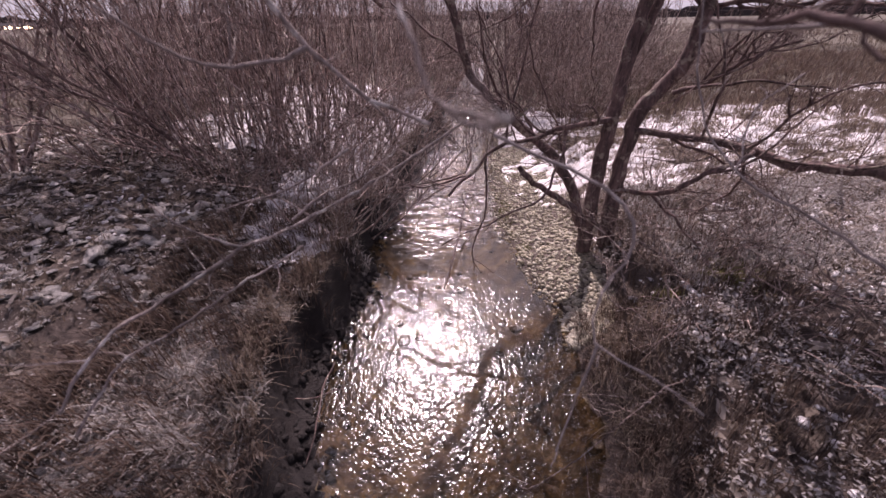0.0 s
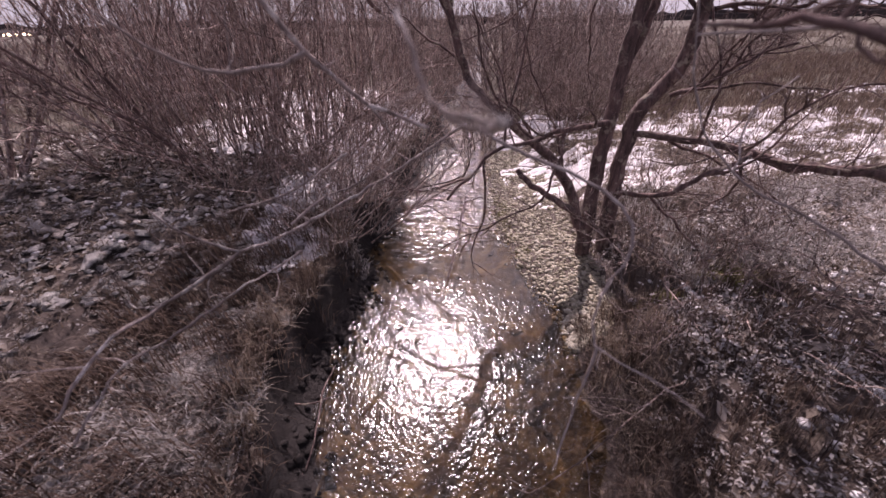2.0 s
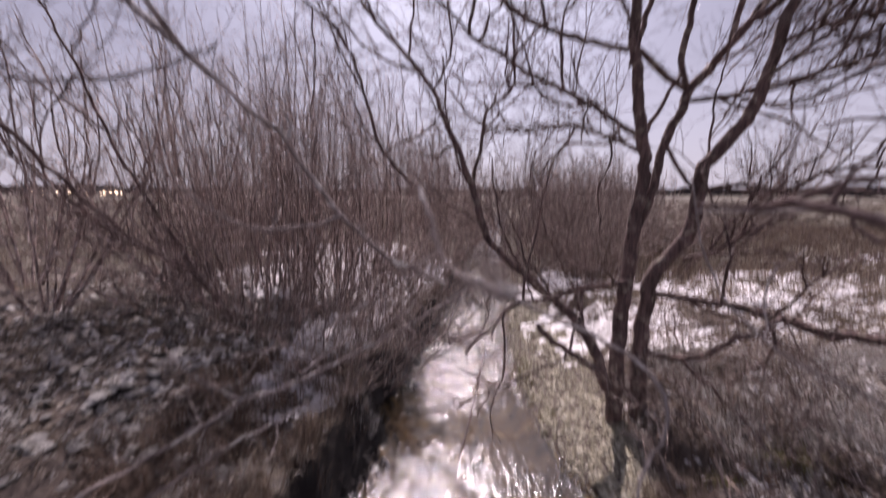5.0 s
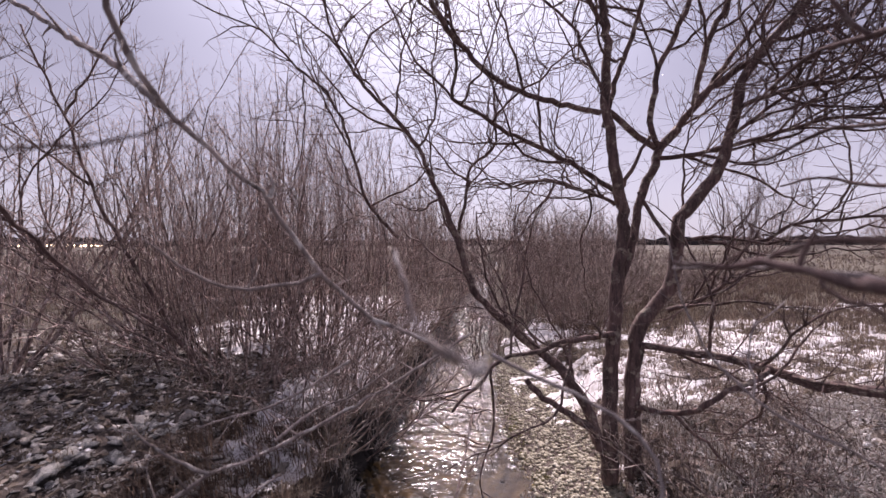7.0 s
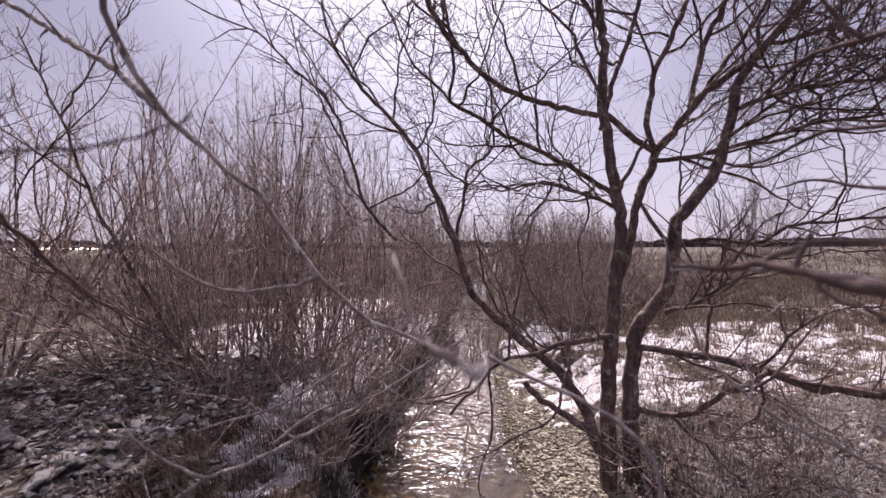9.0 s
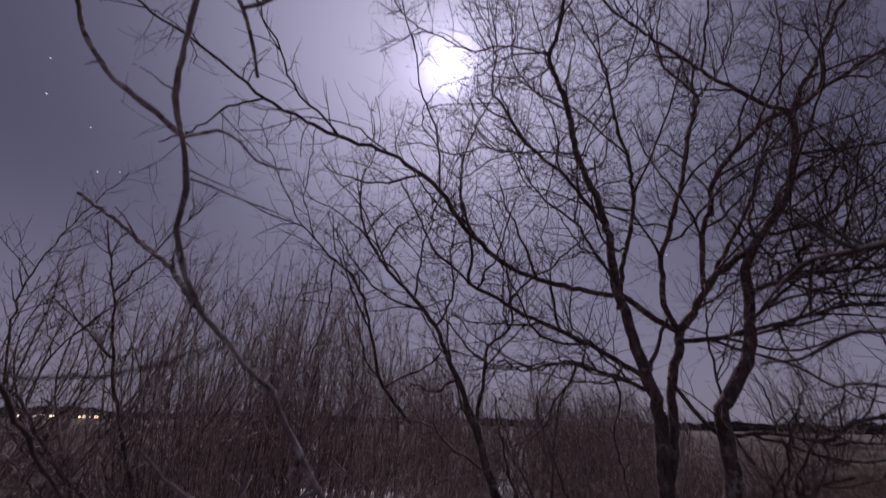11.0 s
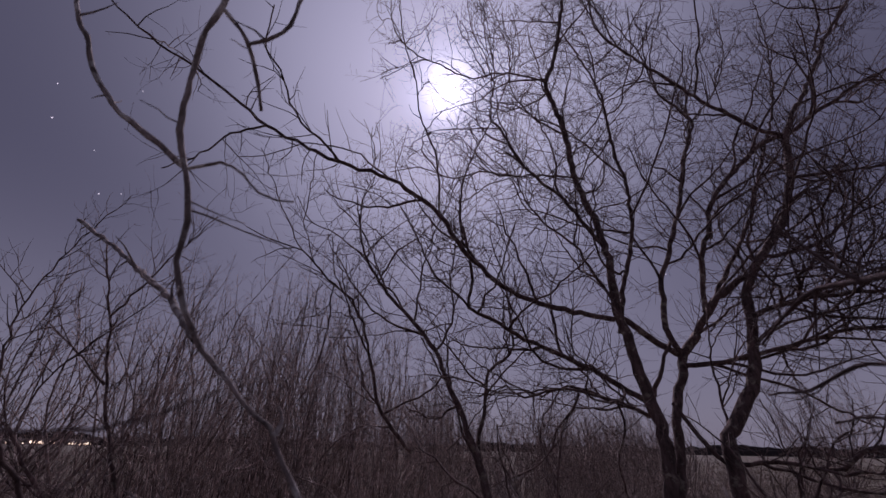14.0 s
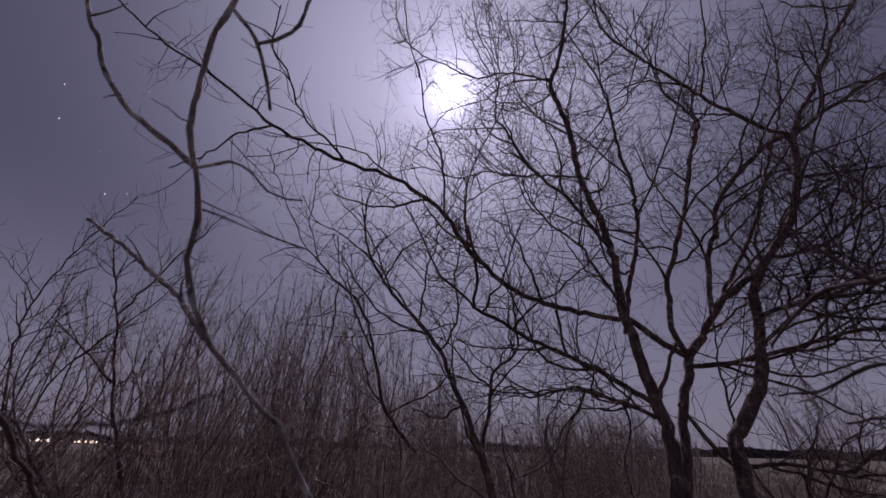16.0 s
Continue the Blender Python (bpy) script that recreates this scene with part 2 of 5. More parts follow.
def part(name, data, parent, label="", m=None, kind=""):
    ob = new(name, data)
    ob.parent = parent
    if m is not None:
        ob.matrix_local = m
    return tagged(ob, label, kind=kind)


def thing(name, label, category, at=(0, 0, 0), group="", kind=""):
    ob = new(name)
    ob.empty_display_size = 0.2
    ob.location = at
    return tagged(ob, label, category, group, kind)


def shift(paths, at):
    at = np.array(at)
    return [(p - at, r) for p, r in paths]


def tubes(paths, sides):
    """Vertices and faces of tapered round rods along the given paths."""
    verts, faces, n0 = [], [], 0
    ring = [(math.cos(2 * math.pi * k / sides), math.sin(2 * math.pi * k / sides)) for k in range(sides)]
    cs, sn = np.array([c for c, s in ring]), np.array([s for c, s in ring])
    for pts, rad in paths:
        d = np.gradient(pts, axis=0)
        d /= np.linalg.norm(d, axis=1)[:, None] + 1e-9
        ref = np.array((0.31, 0.95, 0.05)) if abs(d[0][1]) < 0.8 else np.array((1.0, 0.1, 0.1))
        a = np.cross(d, ref)
        a /= np.linalg.norm(a, axis=1)[:, None] + 1e-9
        b = np.cross(d, a)
        v = pts[:, None] + rad[:, None, None] * (a[:, None] * cs[None, :, None] + b[:, None] * sn[None, :, None])
        verts.append(v.reshape(-1, 3))
        n = len(pts)
        for i in range(n - 1):
            lo = n0 + i * sides
            for k in range(sides):
                k2 = (k + 1) % sides
                faces.append((lo + k, lo + k2, lo + sides + k2, lo + sides + k))
        faces.append(tuple(range(n0 + (n - 1) * sides, n0 + n * sides)))
        n0 += n * sides
    return np.concatenate(verts), faces


def smooth_path(points, r0, r1, step, rng, wobble=0.0, knots=0.07):
    """A curve through the points with a tapering, slightly knotty radius."""
    p = np.array(points, dtype=float)
    q = np.vstack([2 * p[0] - p[1], p, 2 * p[-1] - p[-2]])
    out = []
    for i in range(1, len(q) - 2):
        n = max(2, int(np.linalg.norm(q[i + 1] - q[i]) / step))
        for k in range(n):
            t = k / n
            out.append(0.5 * (2 * q[i] + (q[i + 1] - q[i - 1]) * t + (2 * q[i - 1] - 5 * q[i] + 4 * q[i + 1] - q[i + 2]) * t * t
                              + (3 * q[i] - q[i - 1] - 3 * q[i + 1] + q[i + 2]) * t ** 3))
    out.append(p[-1])
    out = np.array(out)
    if wobble:
        w = rng.normal(0, wobble, out.shape)
        w[0] = w[-1] = 0
        out += w
    rad = np.linspace(r0, r1, len(out)) * (1 + rng.uniform(-knots, knots, len(out)))
    return out, rad


def sprout(rng, start, way, length, r0, n=5, curl=0.18, rise=0.1):
    """One crooked twig."""
    pts, d, p = [start], np.array(way, dtype=float), np.array(start, dtype=float)
    for _ in range(n - 1):
        d = d + rng.normal(0, curl, 3) + np.array((0, 0, rise))
        d /= np.linalg.norm(d)
        p = p + d * length / (n - 1)
        pts.append(p.copy())
    return np.array(pts), np.linspace(r0, max(0.0012, r0 * 0.3), n)


def twigs_on(rng, path, every, length, r0, spread=1.0, rise=0.12, lo=0.15, depth=1, curl=0.2, child=0.6):
    """Side twigs along a limb, and twigs on those again."""
    pts, rad = path
    seg = np.linalg.norm(np.diff(pts, axis=0), axis=1)
    total = seg.sum()
    out = []
    count = max(1, int(total / every))
    for k in range(count):
        u = lo + (1 - lo) * (k + rng.random()) / count
        s = u * total
        i = min(int(np.searchsorted(np.cumsum(seg), s)), len(seg) - 1)
        d = pts[i + 1] - pts[i]
        d /= np.linalg.norm(d) + 1e-9
        side = rng.normal(0, 1, 3)
        side -= d * side.dot(d)
        side /= np.linalg.norm(side) + 1e-9
        way = d * rng.uniform(0.3, 0.9) + side * spread + np.array((0, 0, rise))
        way /= np.linalg.norm(way)
        size = length * rng.uniform(0.45, 1.15) * (1.15 - 0.5 * u)
        tw = sprout(rng, pts[i] + (pts[i + 1] - pts[i]) * rng.random(), way, size, min(r0, rad[i] * 0.8) * rng.uniform(0.7, 1.1), 5 if depth > 0 else 4, curl, rise)
        out.append(tw)
        if depth > 0:
            out += twigs_on(rng, tw, every * 0.95, size * child, tw[1][0] * 0.65, spread, rise, 0.2, depth - 1, curl, child)
    return out


def grain(x, y, size, seed):
    """Smooth random height at every point of the plan."""
    def pick(i, j):
        h = np.sin(i * 127.1 + j * 311.7 + seed * 74.7) * 43758.5453
        return h - np.floor(h)
    u, v = x / size, y / size
    i, j = np.floor(u), np.floor(v)
    fu, fv = u - i, v - j
    fu, fv = fu * fu * (3 - 2 * fu), fv * fv * (3 - 2 * fv)
    return (pick(i, j) * (1 - fu) + pick(i + 1, j) * fu) * (1 - fv) + (pick(i, j + 1) * (1 - fu) + pick(i + 1, j + 1) * fu) * fv


def step01(v):
    v = np.clip(v, 0, 1)
    return v * v * (3 - 2 * v)


# ---------------------------------------------------------------- ground, brook
EDGE_Y = [-60, -3, 1.2, 1.75, 2.4, 3.1, 3.9, 5.1, 6.4, 7.8, 9.2, 12, 17, 30, 60]
EDGE_L = [-2.4, -0.95, -1.0, -1.08, -1.12, -1.08, -1.0, -0.86, -0.66, -0.42, -0.15, 0.0, 0.3, 1.5, 6.0]
EDGE_R = [0.2, 0.8, 0.94, 1.14, 1.2, 1.08, 0.88, 0.8, 0.82, 0.9, 1.15, 1.4, 1.6, 2.7, 7.2]
BAR_Y = [-9, 2.4, 2.9, 4.0, 5.5, 7.0, 8.5, 20]
BAR_W = [0.05, 0.05, 0.35, 0.8, 1.05, 1.1, 0.5, 0.2]


def edges(y):
    wob = 0.12 * (grain(y * 0 + 3.3, y, 0.21, 5) - 0.5) + 0.26 * (grain(y * 0 + 8.1, y, 0.62, 6) - 0.5)
    bob = 0.10 * (grain(y * 0 + 5.7, y, 0.25, 7) - 0.5) + 0.14 * (grain(y * 0 + 2.9, y, 0.7, 8) - 0.5)
    return np.interp(y, EDGE_Y, EDGE_L) + wob, np.interp(y, EDGE_Y, EDGE_R) + bob


def height(x, y):
    """The lie of the land: bed, banks, gravel bar and the flat meadows."""
    left, right = edges(y)
    far = np.hypot(x, y)
    bumps = (0.12 * (grain(x, y, 0.9, 1) - 0.5) + 0.09 * (grain(x, y, 0.32, 2) - 0.5) + 0.05 * (grain(x, y, 0.13, 3) - 0.5)) * np.clip(40 / (far + 1e-6), 0, 1)
    sl, sr = left - x, x - right
    bw = np.interp(y, BAR_Y, BAR_W)
    hl = 0.06 * step01((sl + 0.04) / 0.16) + 0.40 * step01((sl - 0.10) / 0.13) + 0.32 * step01((sl - 0.2) / 2.4)
    hr = 0.02 + 0.14 * np.clip(sr / bw, 0, 1) + (0.36 * step01((sr - bw) / 0.55) + 0.26 * step01((sr - bw - 0.3) / 3.0))
    inside = np.minimum(x - left, right - x)
    bedz = -0.16 * step01(inside / 0.35) + 0.05 * (grain(x, y, 0.22, 9) - 0.5)
    z = np.where(sl > 0, hl + bumps * step01(sl / 0.3), np.where(sr > 0, hr + bumps * step01((sr - bw * 0.8) / 0.4) + 0.025 * (grain(x, y, 0.1, 4) - 0.5), bedz))
    return z


def lines(lo, hi, step, reach):
    a = list(np.arange(lo, hi + 1e-6, step))
    s, up, down = step, [hi], [lo]
    while up[-1] < reach:
        s *= 1.16
        up.append(up[-1] + s)
        down.append(down[-1] - s)
    return np.array(sorted(set(down[1:] + a + up[1:])))


def sheet(xs, ys, z, keep=None):
    nx, ny = len(xs), len(ys)
    gx, gy = np.meshgrid(xs, ys)
    verts = np.stack([gx, gy, z], -1).reshape(-1, 3)
    i = np.arange(nx - 1)[None, :] + nx * np.arange(ny - 1)[:, None]
    if keep is not None:
        i = i[keep]
    i = i.ravel()
    faces = np.stack([i, i + 1, i + nx + 1, i + nx], -1)
    used = np.unique(faces)
    back = np.zeros(nx * ny, dtype=int)
    back[used] = np.arange(len(used))
    return verts[used], back[faces].tolist()


gx_lines, gy_lines = lines(-7, 7.5, 0.065, 2400), lines(-1.5, 12, 0.065, 2400)
GX, GY = np.meshgrid(gx_lines, gy_lines)
v, f = sheet(gx_lines, gy_lines, height(GX, GY))
data = mesh_of("ground", v, f, SOIL)
data.materials.append(BED)
data.materials.append(SHADED_MUD)
mid_x = v[np.array(f)][:, :, 0].mean(1)
mid_y = v[np.array(f)][:, :, 1].mean(1)
el, er = edges(mid_y)
# 2 is the strip along the left bank, with shade put into its colour
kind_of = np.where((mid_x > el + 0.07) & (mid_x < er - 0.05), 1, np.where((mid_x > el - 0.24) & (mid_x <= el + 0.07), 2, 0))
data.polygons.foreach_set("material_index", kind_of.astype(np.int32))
ground = tagged(new("ground", data), "brown winter meadow and earth banks with frosted dead grass", "ground", kind="structure")

ys = np.concatenate([np.arange(-20, 20, 0.25), np.arange(20, 60, 2.0)])
wl, wr = edges(ys)
wv = np.array([(a - 0.12 + (b - a + 0.24) * k / 8, y, 0.0) for y, a, b in zip(ys, wl, wr) for k in range(9)])
wf = [(i * 9 + k, i * 9 + k + 1, i * 9 + k + 10, i * 9 + k + 9) for i in range(len(ys) - 1) for k in range(8)]
tagged(new("water", mesh_of("water", wv, wf, WATER)), "shallow rippling brook water with bright moon glitter", "water", kind="structure")


def land(x, y):
    return float(height(np.array([x]), np.array([y]))[0])


# old snow lying between the grass
SNOWFIELDS = ((6.6, 6.9, 5.6, 2.3), (-1.2, 7.2, 0.8, 2.2), (-1.8, 5.4, 0.6, 1.2), (1.75, 6.4, 0.75, 1.3), (-3.2, 7.8, 2.4, 1.7), (-3.6, 11.5, 2.6, 1.8), (13.0, 10.5, 7.0, 1.8), (3.0, 5.6, 1.2, 0.9), (2.4, 9.4, 1.6, 1.2), (-0.7, 10.5, 0.8, 2.0), (-1.75, 4.1, 0.55, 1.1))
for cx, cy, rx, ry in SNOWFIELDS:
    cover = 0.05 if cx < 0 else -0.15 if rx < 1 else -0.15 if rx > 6 else -0.06
    xs, yy = np.arange(cx - rx, cx + rx, 0.04 if rx < 3 else 0.05 if rx < 6 else 0.12), np.arange(cy - ry, cy + ry, 0.04 if rx < 3 else 0.05 if rx < 6 else 0.12)
    X, Y = np.meshgrid(xs, yy)
    edge = 1 - ((X - cx) / rx) ** 2 - ((Y - cy) / ry) ** 2
    n = 0.34 * grain(X, Y * 1.8, 0.75, 21) + 0.28 * grain(X, Y * 1.9, 0.26, 22) + 0.2 * grain(X, Y * 1.5, 0.12, 23) + 0.18 * grain(X, Y * 1.2, 0.07, 24) - 0.56 + 0.16 * edge + cover
    el, er = edges(Y)
    n = np.where((X > el - 0.3) & (X < er + 0.05), -1, np.where(edge < 0, -1, n))
    z = height(X, Y) + 0.022 + np.clip(n, -0.2, 0.2) * 0.27
    keep = (n[:-1, :-1] > -0.2) & (n[1:, 1:] > -0.2) & (n[:-1, 1:] > -0.2) & (n[1:, :-1] > -0.2)
    if keep.any():
        v, f = sheet(xs, yy, z, keep)
        tagged(new("snow_patch", mesh_of("snow_patch", v, f, SNOW)), "thin patch of old snow pierced by dead grass", "snow", "snow patches", "stuff")


# ---------------------------------------------------------------- the sky's things, the distance
bm = bmesh.new()
bmesh.ops.create_icosphere(bm, subdivisions=4, radius=100.0)
data = bpy.data.meshes.new("moon")
bm.to_mesh(data)
bm.free()
data.materials.append(MOONSHINE)
data.shade_smooth()
moon = tagged(new("moon", data), "glaring full moon in a hazy night sky", "moon")
moon.location = aim(MOON_AZ, MOON_EL) * 4500

bm = bmesh.new()
bmesh.ops.create_icosphere(bm, subdivisions=1, radius=1.0)
dot = bpy.data.meshes.new("star")
bm.to_mesh(dot)
bm.free()
dot.materials.append(STARSHINE)
for az, el, size in ((-59.7, 34.1, 5), (-58.5, 30.8, 6), (-53.9, 29.5, 4), (-51.6, 25.3, 6), (-52.5, 37.7, 4), (-19.3, 56.5, 5), (-20.6, 52.2, 5),
                     (4.0, 32.7, 5), (28.2, 20.9, 5), (44.1, 42.8, 6), (-0.9, 38.8, 8), (47.2, 44.7, 5), (-49.7, 26.1, 4)):
    star = tagged(new("star", dot), "faint white star in the night sky", "star", "stars")
    star.location, star.scale = aim(radians(az), radians(el)) * 4400, (size, size, size)


def box(bm, x0, x1, y0, y1, z0, z1):
    vs = [bm.verts.new(p) for p in ((x0, y0, z0), (x1, y0, z0), (x1, y1, z0), (x0, y1, z0), (x0, y0, z1), (x1, y0, z1), (x1, y1, z1), (x0, y1, z1))]
    for q in ((0, 3, 2, 1), (4, 5, 6, 7), (0, 1, 5, 4), (1, 2, 6, 5), (2, 3, 7, 6), (3, 0, 4, 7)):
        bm.faces.new([vs[i] for i in q])


def finish(bm, name, material):
    data = bpy.data.meshes.new(name)
    bm.normal_update()
    bm.to_mesh(data)
    bm.free()
    data.materials.append(material)
    return data


def far_house(at, width, windows, rng):
    """A low building far across the meadow, with lit windows."""
    house = thing("house", "low dark building with warm lit windows", "house", (at[0], at[1], 0.75), "houses on the horizon")
    house.rotation_euler[2] = math.atan2(-at[0], at[1])
    bm = bmesh.new()
    box(bm, -width / 2, width / 2, 0, 9, -0.4, 3.4)
    part("wall", finish(bm, "wall", PLASTER), house)
    bm = bmesh.new()
    w = width / 2 + 0.6
    ends = [[bm.verts.new(p) for p in ((x, -0.7, 3.3), (x, 9.7, 3.3), (x, 4.5, 5.6))] for x in (-w, w)]
    bm.faces.new(ends[0])
    bm.faces.new(ends[1][::-1])
    for a, b in ((0, 1), (1, 2), (2, 0)):
        bm.faces.new((ends[0][a], ends[1][a], ends[1][b], ends[0][b]))
    part("roof", finish(bm, "roof", ROOFING), house)
    for u, wide, tall in windows:
        bm = bmesh.new()
        box(bm, u - wide / 2, u + wide / 2, -0.12, 0.03, 0.9, 0.9 + tall)
        part("window", finish(bm, "window", WINDOW_GLOW), house, "warm lit window")


rng = np.random.default_rng(5)
far_house((-494, 420), 16, ((-3, 2.2, 1.5), (4, 1.4, 1.4)), rng)
far_house((-472, 420), 14, ((2, 1.6, 1.6),), rng)
far_house((-448, 420), 22, ((-7, 4.5, 2.4), (-1, 5.5, 2.6), (5, 3.0, 2.2)), rng)
far_house((-424, 420), 18, ((-6, 1.6, 1.5), (-1, 2.4, 1.8), (5, 1.4, 1.5)), rng)
far_house((-402, 420), 20, ((-7, 2.6, 1.8), (-2, 1.4, 1.5), (3, 3.2, 2.0), (7, 1.6, 1.6)), rng)

# a low line of woods round the horizon
for name, r, tall, seed in (("far_woods", 760.0, 9.0, 31), ("far_woods", 1200.0, 19.0, 32)):
    ang = np.linspace(-math.pi, math.pi, 1500)
    h = tall * (0.55 + 0.5 * grain(ang * 40, ang * 0, 1.7, seed) + 0.35 * grain(ang * 40, ang * 0, 0.35, seed + 1))
    x, y = r * np.sin(ang), r * np.cos(ang)
    v = np.concatenate([np.stack([x * k, y * k, z], -1) for k, z in ((1.0, ang * 0 + 0.3), (1.0005, h * 0.8 + 0.3), (1.001, h + 0.3), (1.003, h * 0 + 0.3))])
    n = len(ang)
    f = [(a * n + i, a * n + i + 1, (a + 1) * n + i + 1, (a + 1) * n + i) for a in range(3) for i in range(n - 1)]
    tagged(new(name, mesh_of(name, v, f, WOODS)), "dark bare woods along the horizon", "woods", kind="stuff")


# ---------------------------------------------------------------- the big tree on the bank
rng = np.random.default_rng(11)
TREE_AT = (1.72, 4.0, 0.25)
tree = thing("tree", "old many-stemmed bare tree leaning over the brook", "tree", TREE_AT)
grown = []


def limb(name, points, r0, r1, label="", every=0.17, length=1.05, bare=False, depth=3, wobble=0.008, boughs=0, reach=1.6):
    """A trunk or limb with its boughs and twigs."""
    path = smooth_path(points, r0, r1, 0.09, rng, wobble)
    sides = 14 if r0 > 0.05 else 8
    v, f = tubes(shift([path], TREE_AT), sides)
    v = v + rng.normal(0, 0.03, v.shape) * np.repeat(path[1], sides)[:, None]
    stock = part(name, mesh_of(name, v, f, BARK), tree, label)
    if bare:
        return
    grown.extend(twigs_on(rng, path, every, length, 0.0075, 1.0, 0.08, 0.1, depth - 1, 0.20))
    for k in range(boughs):
        i = int(len(path[0]) * (0.1 + 0.8 * (k + rng.random() * 0.7) / boughs))
        way = path[0][i + 1] - path[0][i]
        way = way / np.linalg.norm(way) + rng.normal(0, 0.75, 3)
        way /= np.linalg.norm(way)
        p, _ = sprout(rng, path[0][i], way, 1.2 * reach * rng.uniform(0.7, 1.25), 0.01, 9, 0.20, 0.08)
        bough = smooth_path(p, min(0.016, path[1][i] * 0.7), 0.005, 0.09, rng, 0.006)
        v, f = tubes(shift([bough], TREE_AT), 6)
        part("bough", mesh_of("bough", v, f, BARK), stock)
        grown.extend(twigs_on(rng, bough, 0.15, 0.75, 0.0058, 0.9, 0.08, 0.1, 1, 0.20))


limb("trunk", [(1.6, 3.95, 0.17), (1.61, 3.97, 0.73), (1.62, 4.0, 1.19), (1.66, 4.03, 1.65), (1.7, 4.05, 2.11), (1.76, 4.08, 2.58), (1.79, 4.1, 2.85), (1.76, 4.12, 3.15), (1.72, 4.15, 3.43), (1.69, 4.17, 3.74), (1.64, 4.2, 4.08), (1.65, 4.2, 4.57)], 0.085, 0.045, "dark furrowed trunk", bare=True)
limb("limb", [(1.64, 4.2, 4.08), (1.65, 4.2, 4.57), (1.63, 4.23, 5.17), (1.48, 4.27, 5.96), (1.44, 4.3, 6.87), (1.37, 4.33, 7.45), (1.31, 4.37, 8.04), (1.56, 4.4, 8.8), (1.9, 4.43, 10.48), (2.38, 4.47, 13.06), (2.76, 4.5, 17.0)], 0.045, 0.011, every=0.13, boughs=20, reach=1.7)
limb("trunk", [(1.85, 3.98, 0.15), (1.84, 3.97, 0.73), (1.84, 3.97, 1.2), (1.86, 3.96, 1.61), (1.94, 3.95, 1.83), (2.1, 3.95, 2.03), (2.22, 3.94, 2.26), (2.25, 3.93, 2.58), (2.28, 3.93, 2.84), (2.47, 3.92, 3.08), (2.66, 3.91, 3.37), (2.75, 3.91, 3.65), (2.81, 3.9, 3.93), (2.85, 3.9, 4.18)], 0.089, 0.045, "dark furrowed trunk", bare=True)
limb("limb", [(2.81, 3.9, 3.93), (2.85, 3.9, 4.18), (2.99, 3.89, 4.42), (3.19, 3.88, 4.67), (3.42, 3.88, 4.9), (3.67, 3.87, 5.32), (3.87, 3.86, 5.84), (3.98, 3.85, 6.25)], 0.043, 0.041, every=0.2, boughs=8, reach=1.5)
limb("limb", [(3.98, 3.85, 6.25), (4.09, 3.8, 6.51), (4.48, 3.78, 7.03), (5.11, 3.76, 8.0), (5.58, 3.74, 8.59), (6.47, 3.72, 9.82), (7.77, 3.7, 11.47)], 0.030, 0.011, every=0.13, boughs=7, reach=1.6)
limb("limb", [(3.98, 3.85, 6.25), (4.4, 3.75, 6.54), (4.92, 3.63, 6.87), (5.36, 3.52, 7.06), (6.0, 3.4, 7.38)], 0.03, 0.01, boughs=5, reach=1.5)
limb("limb", [(3.98, 3.85, 6.25), (3.73, 3.9, 6.46), (3.49, 3.93, 6.74), (3.28, 3.95, 6.97), (2.96, 3.98, 7.48), (2.67, 4.0, 7.9), (2.39, 4.02, 8.35), (2.14, 4.05, 8.9), (2.18, 4.07, 9.64), (2.3, 4.1, 10.74)], 0.028, 0.008, boughs=9)
limb("trunk", [(1.77, 4.1, 2.26), (1.9, 4.14, 2.58), (1.96, 4.18, 2.86), (2.06, 4.22, 3.2), (2.2, 4.26, 3.46), (2.27, 4.3, 3.65), (2.47, 4.3, 3.87)], 0.044, 0.046, bare=True)
limb("limb", [(2.27, 4.3, 3.65), (2.23, 4.3, 3.71), (2.19, 4.33, 3.95), (2.23, 4.35, 4.21), (2.29, 4.38, 4.53), (2.5, 4.4, 4.96), (2.83, 4.42, 5.73), (3.0, 4.45, 6.22), (3.29, 4.47, 6.91), (3.43, 4.5, 7.2), (3.12, 4.52, 7.82), (3.1, 4.55, 8.45), (2.97, 4.57, 9.17), (2.66, 4.6, 10.15)], 0.034, 0.008, boughs=16, reach=1.5)
limb("limb", [(2.27, 4.3, 3.65), (2.47, 4.3, 3.87), (2.58, 4.18, 4.08), (2.74, 4.07, 4.27), (2.87, 3.95, 4.37), (2.99, 3.89, 4.42)], 0.038, 0.034, boughs=3)
limb("limb", [(2.58, 4.2, 4.09), (2.66, 4.15, 4.61), (2.85, 4.09, 5.09), (2.92, 4.04, 5.38), (3.3, 3.98, 5.83), (3.77, 3.93, 6.24), (4.0, 3.87, 6.27)], 0.029, 0.03, boughs=8, reach=1.5)
limb("limb", [(2.65, 4.3, 4.12), (3.11, 4.37, 4.7), (3.65, 4.43, 5.45), (4.06, 4.5, 6.22), (4.78, 4.57, 7.58), (5.24, 4.63, 9.0), (5.59, 4.7, 10.77)], 0.026, 0.008, boughs=5, reach=1.5)
limb("limb", [(1.64, 4.2, 4.06), (1.84, 4.23, 3.92), (2.03, 4.27, 3.77), (2.25, 4.3, 3.65)], 0.031, 0.036, bare=True)
limb("limb", [(1.65, 4.25, 3.88), (1.82, 4.31, 4.47), (2.06, 4.36, 5.11), (2.19, 4.42, 5.93), (2.15, 4.47, 6.67), (2.2, 4.53, 7.88), (2.07, 4.59, 8.72), (1.86, 4.64, 9.6), (1.57, 4.7, 10.79)], 0.029, 0.008, boughs=13, reach=1.5)
